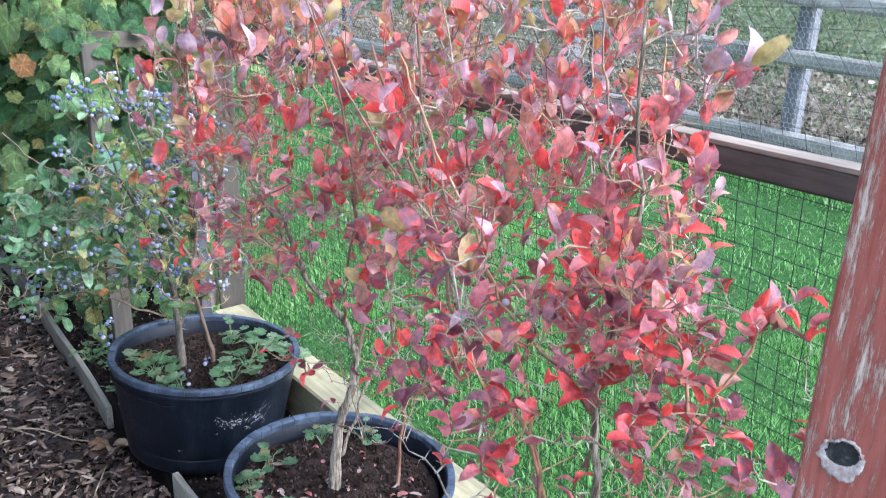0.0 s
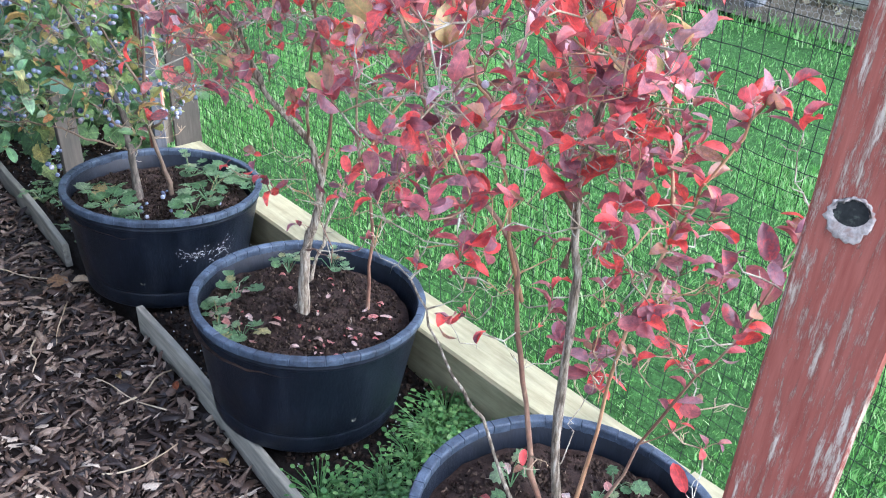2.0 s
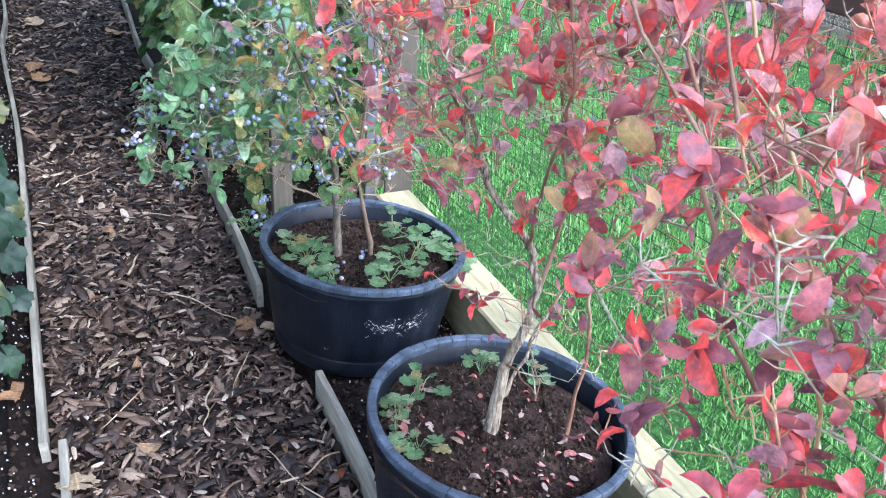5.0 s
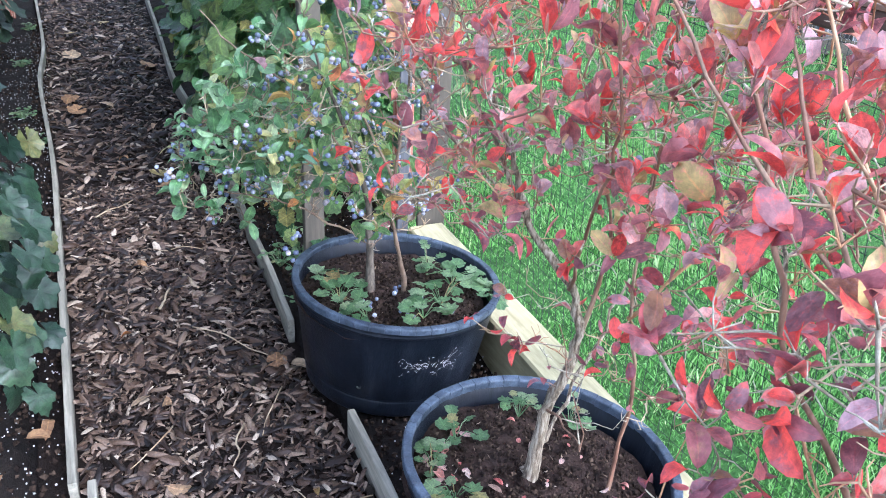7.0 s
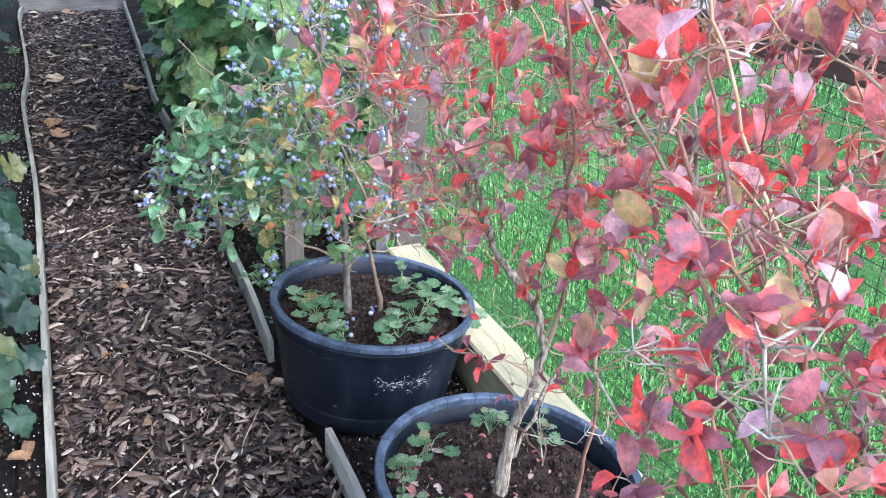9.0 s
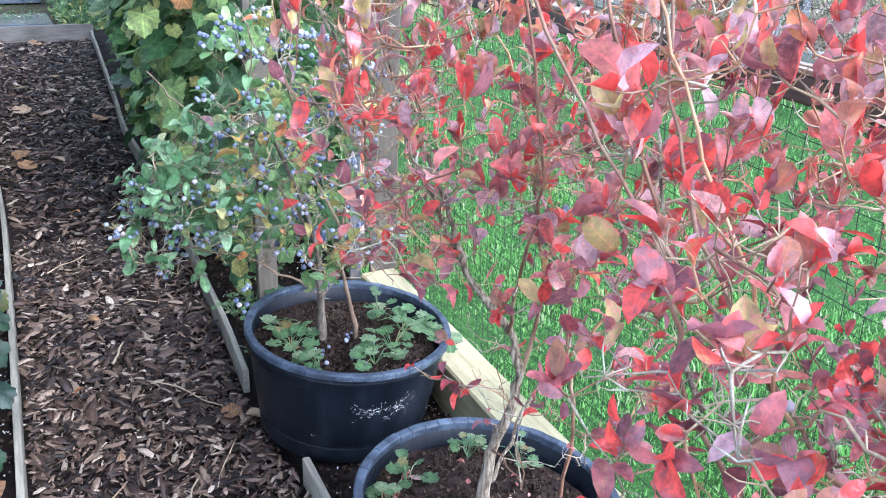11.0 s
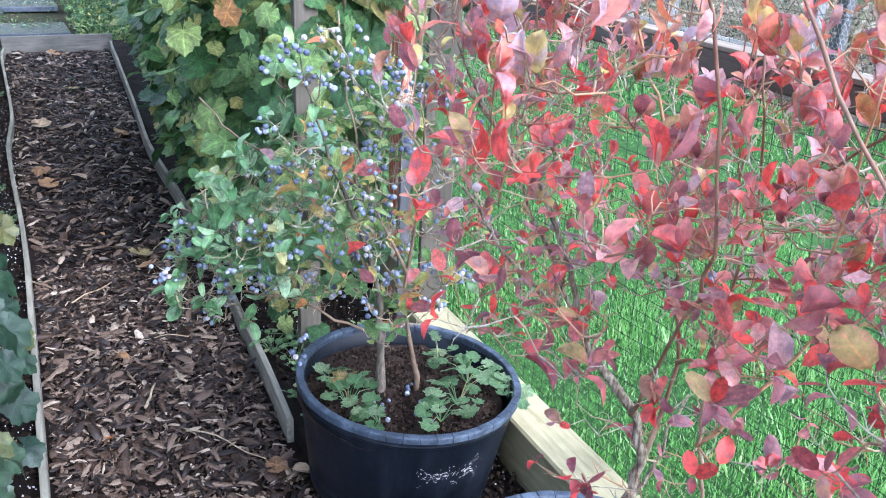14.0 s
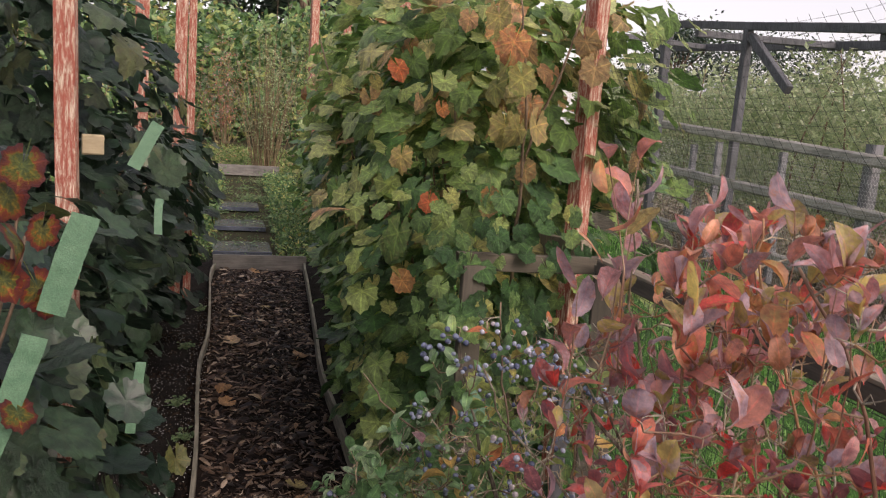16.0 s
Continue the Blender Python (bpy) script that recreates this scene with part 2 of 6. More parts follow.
M_PALEBARK = surface("pale_flaking_bark", [(0.38, (0.10, 0.075, 0.048)), (0.48, (0.25, 0.20, 0.135)), (0.62, (0.48, 0.42, 0.32))], 210, 0.85, 620, 0.004, 1.0, (1, 1, 0.14))
M_SHOOT = surface("blueberry_shoot", [(0.3, (0.12, 0.055, 0.035)), (0.5, (0.22, 0.115, 0.07)), (0.7, (0.36, 0.27, 0.18))], 22, 0.6, 160, 0.0008, 0.8, (1, 1, 0.3))
M_TWIG = surface("pale_twig", [(0.3, (0.28, 0.19, 0.10)), (0.7, (0.48, 0.40, 0.27))], 14, 0.7, 150, 0.0006)
M_TAN = surface("tan_shoot", [(0.3, (0.22, 0.10, 0.05)), (0.5, (0.40, 0.22, 0.11)), (0.7, (0.50, 0.36, 0.22))], 26, 0.6, 180, 0.0010, 0.9, (1, 1, 0.3))
M_LICHEN = surface("lichened_twig", [(0.35, (0.17, 0.13, 0.085)), (0.5, (0.34, 0.30, 0.22)), (0.65, (0.48, 0.48, 0.38))], 60, 0.85, 260, 0.0010, 0.9)
M_CANE = surface("currant_cane", [(0.3, (0.10, 0.065, 0.04)), (0.7, (0.24, 0.17, 0.11))], 10, 0.8, 90, 0.001)
M_BERRY = piece_material("blueberry_skin", [(0, (0.06, 0.075, 0.13)), (0.3, (0.15, 0.18, 0.26)), (0.6, (0.25, 0.29, 0.38)), (0.85, (0.36, 0.39, 0.47)), (1, (0.50, 0.42, 0.43))], 0.75, False, 120, 0.0003)
M_BERRIES = piece_material("blueberry_skins", [(0, (0.06, 0.075, 0.13)), (0.3, (0.15, 0.18, 0.26)), (0.6, (0.25, 0.29, 0.38)), (0.85, (0.36, 0.39, 0.47)), (1, (0.50, 0.42, 0.43))], 0.75, True, 120, 0.0003)
M_POT = surface("black_plastic", [(0.3, (0.004, 0.006, 0.009)), (0.55, (0.008, 0.011, 0.017)), (0.72, (0.018, 0.023, 0.031))], 26, 0.36, 190, 0.0012, 0.8, (1, 1, 0.22), 0.20)
# Rim wear, plus the sky's blue sheen put into its colour.
M_RIM = surface("worn_plastic_with_sheen", [(0.3, (0.010, 0.016, 0.026)), (0.5, (0.036, 0.052, 0.076)), (0.7, (0.085, 0.115, 0.155))], 26, 0.55, 300, 0.0010, 0.8)
M_LITTER = piece_material("plant_litter", [(0, (0.05, 0.032, 0.02)), (0.5, (0.16, 0.11, 0.07)), (0.9, (0.30, 0.23, 0.16)), (1, (0.45, 0.38, 0.30))], 0.8, True)
M_SCUFF = surface("dried_splash", [(0.3, (0.30, 0.30, 0.30)), (0.7, (0.55, 0.55, 0.54))], 30, 0.9, 200, 0.0004)
M_SOIL = surface("potting_soil", [(0.3, (0.018, 0.011, 0.009)), (0.7, (0.080, 0.050, 0.037))], 40, 0.95, 260, 0.010, 1.0, None, 0.2)
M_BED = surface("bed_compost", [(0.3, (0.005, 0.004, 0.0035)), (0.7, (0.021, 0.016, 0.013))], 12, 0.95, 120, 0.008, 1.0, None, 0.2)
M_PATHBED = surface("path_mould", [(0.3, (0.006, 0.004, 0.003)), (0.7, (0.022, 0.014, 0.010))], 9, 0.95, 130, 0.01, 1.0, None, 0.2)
M_EARTH = surface("garden_earth", [(0.3, (0.03, 0.024, 0.016)), (0.5, (0.05, 0.052, 0.026)), (0.7, (0.09, 0.068, 0.045))], 3.5, 0.95, 50, 0.02, 1.0, None, 0.2)
M_LAWN = surface("lawn_ground", [(0.3, (0.018, 0.065, 0.012)), (0.7, (0.075, 0.20, 0.045))], 45, 0.95, 120, 0.02, 1.0, None, 0.2)
CHIP = [(0, (0.008, 0.005, 0.0035)), (0.36, (0.026, 0.0142, 0.0088)), (0.62, (0.078, 0.047, 0.030)), (0.80, (0.165, 0.112, 0.076)), (0.93, (0.29, 0.215, 0.150)), (1, (0.50, 0.42, 0.32))]
M_CHIP, M_CHIPS = piece_material("bark_chip", CHIP, 0.45), piece_material("bark_chips", CHIP, 0.45, True, 260, 0.003)
M_PERLITE = piece_material("perlite", [(0, (0.4, 0.39, 0.37)), (1, (0.75, 0.74, 0.72))], 0.9, True)
M_GRASS = leaf_material("grass_blade", [(0, (0.08, 0.26, 0.045)), (0.45, (0.155, 0.43, 0.08)), (0.8, (0.26, 0.55, 0.15)), (1, (0.48, 0.62, 0.30))], True, 0.33, 0.4, (1.1, 1.1, 1.05), 0.1)
M_PINE = wood("pale_sleeper", (0.26, 0.23, 0.12), (0.50, 0.46, 0.28), "y")
M_PINE_BEND = wood("pale_offcut", (0.30, 0.24, 0.14), (0.50, 0.42, 0.28), "x")
M_EDGE = wood("grey_edging", (0.13, 0.125, 0.095), (0.40, 0.375, 0.30), "y")
M_BOARD = wood("grey_board", (0.12, 0.115, 0.105), (0.27, 0.26, 0.24), "x")
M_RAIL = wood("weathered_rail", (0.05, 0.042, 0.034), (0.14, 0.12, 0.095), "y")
M_RAILTOP = wood("pale_rail_top", (0.15, 0.12, 0.09), (0.38, 0.32, 0.24), "y")
M_UPRIGHT = wood("tan_upright", (0.18, 0.15, 0.105), (0.36, 0.305, 0.225), "z")
# Darker tones of the low frame's tan wood.
M_FRAMERAIL = wood("darker_frame_rail", (0.055, 0.048, 0.034), (0.135, 0.116, 0.085), "x")
M_FRAMEPOST = wood("darker_frame_post", (0.050, 0.044, 0.033), (0.115, 0.100, 0.076), "z")
M_DARKPOST = wood("dark_post", (0.055, 0.058, 0.065), (0.15, 0.16, 0.175), "z")
M_FENCE = wood("lichen_grey_rail", (0.20, 0.19, 0.165), (0.56, 0.54, 0.48), "y")
M_FENCEPOST = wood("lichen_grey_post", (0.10, 0.105, 0.115), (0.26, 0.27, 0.28), "z")
M_PAINT = paint_material("flaking_red_paint", 0.49)
M_PAINT_NEAR = paint_material("worn_red_paint", 0.485, True)
M_KNOT = surface("bare_knot", [(0.3, (0.36, 0.24, 0.19)), (0.5, (0.50, 0.44, 0.38)), (0.7, (0.74, 0.66, 0.58))], 110, 0.85, 400, 0.002, 1.0)
# Near-black: the dark inside the shallow knot and drain holes is in the colour.
M_HOLE = surface("knot_hole", [(0.35, (0.006, 0.006, 0.006)), (0.55, (0.02, 0.022, 0.018)), (0.7, (0.12, 0.13, 0.10))], 110, 0.9, 300)
M_NET = material("black_netting", 0.6)[0]
M_NET.node_tree.nodes["Principled BSDF"].inputs["Base Color"].default_value = (0.012, 0.022, 0.018, 1)
M_WIRE = material("galvanised_wire", 0.45, 0.6)[0]
M_WIRE.node_tree.nodes["Principled BSDF"].inputs["Base Color"].default_value = (0.62, 0.63, 0.62, 1)
M_TAPE = surface("green_strip", [(0.3, (0.055, 0.145, 0.078)), (0.7, (0.095, 0.205, 0.118))], 60, 0.6, 500, 0.001, 0.8)
M_SLAB = surface("wet_slab", [(0.3, (0.045, 0.055, 0.072)), (0.7, (0.12, 0.14, 0.17))], 6, 0.16, 60, 0.002)
M_DRY = surface("dry_stalk", [(0.3, (0.13, 0.095, 0.05)), (0.7, (0.28, 0.21, 0.12))], 8, 0.9, 60, 0.001)
M_ROOF = surface("grey_roof", [(0.3, (0.30, 0.32, 0.35)), (0.7, (0.52, 0.55, 0.58))], 1.5, 0.5, 20, 0.004)
M_WHITE = surface("whitewashed_wall", [(0.3, (0.62, 0.63, 0.64)), (0.7, (0.80, 0.80, 0.80))], 1.2, 0.8, 30, 0.003)
M_STRING = surface("white_string", [(0.3, (0.5, 0.5, 0.48)), (0.7, (0.75, 0.75, 0.72))], 60, 0.8, 200, 0.0003)


# ---- building helpers ----
class Shape:
    """Collects vertices, faces and uvs for one mesh."""

    def __init__(self):
        self.v, self.f, self.uv = [], [], []

    def add(self, verts, faces, uvs=None):
        k = len(self.v)
        self.v.extend(verts)
        self.f.extend(tuple(i + k for i in f) for f in faces)
        if uvs is not None:
            self.uv.extend(uvs)

    def mesh(self, name, mat, smooth=True):
        me = bpy.data.meshes.new(name)
        me.from_pydata([tuple(p) for p in self.v], [], self.f)
        if self.uv and len(self.uv) == len(self.v):
            layer = me.uv_layers.new(name="UVMap")
            idx = np.zeros(len(me.loops), dtype=np.int32)
            me.loops.foreach_get("vertex_index", idx)
            layer.data.foreach_set("uv", np.array(self.uv, dtype=np.float32)[idx].ravel())
        me.materials.append(mat)
        if smooth:
            me.polygons.foreach_set("use_smooth", np.ones(len(me.polygons), dtype=bool))
        return me


def array_mesh(name, verts, faces, mat, uvs=None, smooth=True):
    """A mesh from numpy arrays; faces all have the same number of corners."""
    me = bpy.data.meshes.new(name)
    k = faces.shape[1]
    me.vertices.add(len(verts))
    me.vertices.foreach_set("co", verts.astype(np.float32).ravel())
    me.loops.add(faces.size)
    me.loops.foreach_set("vertex_index", faces.astype(np.int32).ravel())
    me.polygons.add(len(faces))
    me.polygons.foreach_set("loop_start", np.arange(0, faces.size, k, dtype=np.int32))
    me.polygons.foreach_set("use_smooth", np.full(len(faces), smooth, dtype=bool))
    if uvs is not None:
        me.uv_layers.new(name="UVMap").data.foreach_set("uv", uvs[faces.ravel()].astype(np.float32).ravel())
    me.materials.append(mat)
    me.update(calc_edges=True)
    return me


def thing(name, at, label, category, group="", kind=""):
    e = new(name)
    e.location = at
    e.empty_display_size = 0.1
    return tagged(e, label, category, group, kind)


def part(name, mesh, parent, label="", kind="", local=None):
    """One mesh object under a thing, or under a part. The mesh is in world metres unless local gives its pose under the parent."""
    ob = new(name, mesh)
    ob.parent = parent
    if local is not None:
        ob.matrix_basis = local
    else:
        spot, p = Vector((0, 0, 0)), parent
        while p is not None:
            spot += p.location
            p = p.parent
        ob.location = -spot
    return tagged(ob, label, "", "", kind)


def tube(sh, pts, radii, sides=6, cap=True):
    """A tapered round limb along a line of points."""
    pts = [Vector(p) for p in pts]
    ring, up = [], Vector((0.31, 0.17, 0.93))
    k0 = len(sh.v)
    for i, p in enumerate(pts):
        d = (pts[min(i + 1, len(pts) - 1)] - pts[max(i - 1, 0)]).normalized()
        a = d.cross(up if abs(d.dot(up)) < 0.95 else Vector((1, 0, 0))).normalized()
        b = d.cross(a)
        for s in range(sides):
            w = 2 * math.pi * s / sides
            ring.append(p + radii[i] * (math.cos(w) * a + math.sin(w) * b))
    faces = [(i * sides + s, i * sides + (s + 1) % sides, (i + 1) * sides + (s + 1) % sides, (i + 1) * sides + s) for i in range(len(pts) - 1) for s in range(sides)]
    if cap:
        faces += [tuple(range(sides))[::-1], tuple((len(pts) - 1) * sides + s for s in range(sides))]
    sh.add(ring, faces)


def smooth_line(ctrl, steps=5, wob=0.0):
    """Catmull-Rom through the control points."""
    c = [Vector(p) for p in ctrl]
    c = [2 * c[0] - c[1]] + c + [2 * c[-1] - c[-2]]
    out = []
    for i in range(1, len(c) - 2):
        for s in range(steps):
            t = s / steps
            p = 0.5 * (2 * c[i] + (c[i + 1] - c[i - 1]) * t + (2 * c[i - 1] - 5 * c[i] + 4 * c[i + 1] - c[i + 2]) * t * t + (3 * c[i] - c[i - 1] - 3 * c[i + 1] + c[i + 2]) * t ** 3)
            out.append(p + Vector([random.uniform(-wob, wob) for _ in range(3)]))
    return out + [c[-2]]


def lathe(profile, seg=64, notch=0, depth=0.0):
    """Turned body about z; with notches, every so many segments are drawn in by depth."""
    sh = Shape()
    for r, z in profile:
        for s in range(seg):
            w = 2 * math.pi * s / seg
            q = r - (depth if notch and s % notch == 0 else 0)
            sh.v.append(Vector((q * math.cos(w), q * math.sin(w), z - (depth if notch and s % notch == 0 and z > 0.29 else 0))))
    for i in range(len(profile) - 1):
        for s in range(seg):
            sh.f.append((i * seg + s, i * seg + (s + 1) % seg, (i + 1) * seg + (s + 1) % seg, (i + 1) * seg + s))
    return sh


def beam(ctrl, width, height, wob=0.0, steps=6, bevel=0.12, side=Vector((1, 0, 0))):
    """A board or post swept along a line: chamfered section, slight wander."""
    sh = Shape()
    pts = smooth_line(ctrl, steps, wob) if len(ctrl) > 2 or steps > 1 else [Vector(p) for p in ctrl]
    cx, cz = width / 2, height / 2
    c = min(width, height) * bevel
    sec = [(-cx + c, -cz), (cx - c, -cz), (cx, -cz + c), (cx, cz - c), (cx - c, cz), (-cx + c, cz), (-cx, cz - c), (-cx, -cz + c)]
    verts = []
    for i, p in enumerate(pts):
        d = (pts[min(i + 1, len(pts) - 1)] - pts[max(i - 1, 0)]).normalized()
        a = (side - d * side.dot(d)).normalized()
        b = d.cross(a) if d.cross(a).z >= 0 or abs(d.z) > 0.8 else -d.cross(a)
        verts += [p + a * u + b * w for u, w in sec]
    n = len(sec)
    faces = [(i * n + s, i * n + (s + 1) % n, (i + 1) * n + (s + 1) % n, (i + 1) * n + s) for i in range(len(pts) - 1) for s in range(n)]
    faces += [tuple(range(n))[::-1], tuple((len(pts) - 1) * n + s for s in range(n))]
    sh.add(verts, faces)
    return sh


def sheet(x0, x1, y0, y1, nx, ny, height):
    """A ground sheet; height(x, y) gives its z."""
    xs, ys = np.linspace(x0, x1, nx), np.linspace(y0, y1, ny)
    sh = Shape()
    sh.v = [Vector((x, y, height(x, y))) for y in ys for x in xs]
    sh.f = [(j * nx + i, j * nx + i + 1, (j + 1) * nx + i + 1, (j + 1) * nx + i) for j in range(ny - 1) for i in range(nx - 1)]
    return sh


def rough_height(x, y, a, s):
    return a * noise.noise(Vector((x * s, y * s, 0.3))) + 0.5 * a * noise.noise(Vector((x * s * 2.7, y * s * 2.7, 4.1)))


# leaf shapes: base at the origin, length 1 along +y, faces up +z
def oval_leaf(curl, fold, wide, seed, small=False):
    rng = random.Random(seed)
    stations = (0.0, 0.14, 0.5, 0.86, 1.0) if small else (0.0, 0.10, 0.34, 0.64, 0.88, 1.0)
    across = (-1, 0, 1) if small else (-1, -0.55, 0, 0.55, 1)
    c = len(across)
    sh, n = Shape(), len(stations)
    for t in stations:
        w = wide * (4 * t ** 1.06 * (1 - t)) ** 0.6 * 0.5 if 0 < t < 1 else 0
        z = curl * (t - t * t) * 4 * 0.12 - curl * 0.18 * t * t
        for u in across:
            k = rng.uniform(-0.015, 0.015) if abs(u) == 1 else 0
            sh.v.append(Vector((u * w, 0.06 + 0.94 * t + k, z + fold * abs(u) * w + k)))
            sh.uv.append((0.5 + 0.5 * u, t))
    sh.f = [(i * c + j, i * c + j + 1, (i + 1) * c + j + 1, (i + 1) * c + j) for i in range(n - 1) for j in range(c - 1)]
    k = len(sh.v)
    sh.v += [Vector((-0.008, -0.02, 0)), Vector((0.008, -0.02, 0)), Vector((0.008, 0.08, 0.004)), Vector((-0.008, 0.08, 0.004))]
    sh.uv += [(0.5, 0)] * 4
    sh.f.append((k, k + 1, k + 2, k + 3))
    return sh


def lobed_leaf(cup, droop, seed, teeth=0.055, m=30, flat=False):
    """Five-lobed currant leaf with toothed edge; the stalk meets it at the base notch."""
    rng = random.Random(seed)
    sh = Shape()
    hub = Vector((0, 0.26, 0))
    sh.v.append(hub)
    sh.uv.append((0.5, 0.25))
    rows = []
    for frac in ((1.0,) if flat else (0.55, 1.0)):
        row = []
        for i in range(m + 1):
            a = math.radians(-168 + 336 * i / m)
            lobe = 0.47 + 0.10 * max(0, math.cos(a)) + 0.040 * math.cos(6.1 * a) * (1 if abs(a) < 1.6 else 0.45) + 0.05 * max(0, -math.cos(a))
            r = lobe * frac + (teeth * (1 if i % 2 else -1) * 0.5 + rng.uniform(-0.012, 0.012) if frac == 1 else 0)
            x, y = r * math.sin(a), 0.26 + r * math.cos(a)
            ridge = 0.018 * math.cos(6.1 * a) * frac
            z = cup * r * r - droop * max(0, y - 0.3) ** 2 + ridge + rng.uniform(-0.007, 0.007) * frac
            row.append(len(sh.v))
            sh.v.append(Vector((x, y, z)))
            v = (a / 1.2566) % 1.0
            sh.uv.append((0.5 + (((a / 1.03) + 0.5) % 1.0 - 0.5) * frac * 0.9, frac * 0.8))
        rows.append(row)
    for i in range(m):
        if flat:
            sh.f.append((0, rows[-1][i + 1], rows[-1][i]))
            continue
        sh.f.append((0, rows[0][i + 1], rows[0][i]))
        sh.f.append((rows[0][i], rows[0][i + 1], rows[1][i + 1], rows[1][i]))
    k = len(sh.v)
    sh.v += [Vector((-0.012, -0.45, -0.16)), Vector((0.012, -0.45, -0.16)), Vector((0.012, 0.27, -0.004)), Vector((-0.012, 0.27, -0.004))]
    sh.uv += [(0.5, 0)] * 4
    sh.f.append((k, k + 1, k + 2, k + 3))
    return sh


OVALS = [oval_leaf(c, f, w, i) for i, (c, f, w) in enumerate(((0.6, 0.35, 0.52), (1.4, 0.55, 0.46), (-0.6, 0.3, 0.56), (1.8, 0.25, 0.50), (0.9, 0.8, 0.52), (-1.0, -0.25, 0.47), (0.3, 0.15, 0.55)))]
LOBES = [lobed_leaf(c, d, 20 + i) for i, (c, d) in enumerate(((0.12, 0.5), (-0.25, 0.9), (0.35, 0.2), (-0.1, 1.5)))]
PLAIN_LOBES = [lobed_leaf(c, d, 40 + i, 0.07, 20) for i, (c, d) in enumerate(((0.12, 0.5), (-0.25, 0.9), (0.35, 0.2), (-0.1, 1.5)))]
FAR_LOBES = [lobed_leaf(c, d, 60 + i, 0.05, 16, True) for i, (c, d) in enumerate(((0.12, 0.5), (-0.25, 0.9), (0.35, 0.2)))]
sprig = Shape()
sprig_rng = random.Random(5)
for k in range(3):
    a, e, r = k * 2.1 + sprig_rng.uniform(-0.4, 0.4), sprig_rng.uniform(-0.5, 0.7), sprig_rng.uniform(0.15, 0.5)
    c = Vector((r * math.cos(a), r * math.sin(a) + 0.4, 0.25 * math.sin(e)))
    d = Vector((math.cos(a + e), math.sin(a + e), sprig_rng.uniform(-0.6, 0.6))).normalized() * sprig_rng.uniform(0.20, 0.31)
    s = d.cross(Vector((sprig_rng.uniform(-0.5, 0.5), sprig_rng.uniform(-0.5, 0.5), 1))).normalized() * sprig_rng.uniform(0.10, 0.16)
    sprig.add([c - d, c - s + 0.1 * d, c + d, c + s + 0.1 * d], [(0, 1, 2, 3)], [(0.5, 0), (0, 0.5), (0.5, 1), (1, 0.5)])
SPRIGS = [sprig]
_shared = {}


def leaf_mesh(name, kind, i, mat):
    key = (name, i, mat.name)
    if key not in _shared:
        _shared[key] = kind[i].mesh(name, mat)
    return _shared[key]


def facing(p, axis, normal, size, wide=1.0):
    """Pose of a leaf: along axis, upper face towards normal."""
    y = Vector(axis).normalized()
    z = Vector(normal)
    z = (z - y * z.dot(y)).normalized()
    x = y.cross(z)
    m = Matrix((x, y, z)).transposed().to_4x4()
    return Matrix.Translation(p) @ m @ Matrix.Diagonal((size * wide, size, size, 1))


def joined_leaves(name, kind, poses, mat, parent, label=""):
    """Many leaves in one mesh."""
    if not poses:
        return
    vs, fs, uvs, k = [], [], [], 0
    tri = []
    for sh in kind:
        f = []
        for q in sh.f:
            f += [(q[0], q[1], q[2])] + ([(q[0], q[2], q[3])] if len(q) == 4 else [])
        tri.append((np.array([tuple(v) for v in sh.v]), np.array(f), np.array(sh.uv)))
    for n, m in enumerate(poses):
        v, f, u = tri[n % len(tri)]
        mm = np.array(m)
        vs.append(v @ mm[:3, :3].T + mm[:3, 3])
        fs.append(f + k)
        uvs.append(u)
        k += len(v)
    return part(name, array_mesh(name, np.concatenate(vs), np.concatenate(fs), mat, np.concatenate(uvs)), parent, label, "stuff")


def leaf_parts(name, kind, poses, mat, parent):
    inv = Matrix.Translation(-parent.location)
    for n, m in enumerate(poses):
        part(name, leaf_mesh(name, kind, n % len(kind), mat), parent, local=inv @ m)


def rnd(a=1.0):
    return Vector((random.uniform(-a, a), random.uniform(-a, a), random.uniform(-a, a)))


# ---- large structure ----
def land(x, y):
    rise = 0.035 * max(0.0, y - 8.0) if y < 40 else 1.12
    rise = max(rise, 0.02 * max(0.0, x - 5.5)) if x > 0 else rise
    return -0.06 + rise + (0 if abs(x) > 60 or abs(y) > 60 else rough_height(x, y, 0.02, 1.5))


def axis_steps(lo, hi, near_lo, near_hi, step):
    near = list(np.arange(near_lo, near_hi, step))
    far_lo = [lo, lo * 0.4, lo * 0.15] if lo < near_lo - 5 else [lo]
    far_hi = [hi * 0.08, hi * 0.2, hi * 0.5, hi]
    return sorted(set([v for v in far_lo if v < near_lo] + near + [v for v in far_hi if v > near_hi]))


gx, gy = axis_steps(-900, 900, -12, 16, 0.5), axis_steps(-900, 900, -8, 30, 0.5)
gsh = Shape()
gsh.v = [Vector((x, y, land(x, y))) for y in gy for x in gx]
gsh.f = [(j * len(gx) + i, j * len(gx) + i + 1, (j + 1) * len(gx) + i + 1, (j + 1) * len(gx) + i) for j in range(len(gy) - 1) for i in range(len(gx) - 1)]
ground = tagged(new("ground", gsh.mesh("ground", M_EARTH)), "rough garden earth with patches of grass and moss", "ground", "", "structure")

LEFT_EDGE = [(0.10, -0.6), (0.095, 0.8), (0.09, 1.75), (0.085, 2.9), (0.075, 3.7), (0.032, 4.8), (0.05, 5.6), (0.0, 7.2), (0.02, 7.68)]
RIGHT_EDGE_NEAR = [(0.60, -0.6), (0.615, 0.4), (0.642, 1.0), (0.666, 1.44), (0.672, 1.755)]
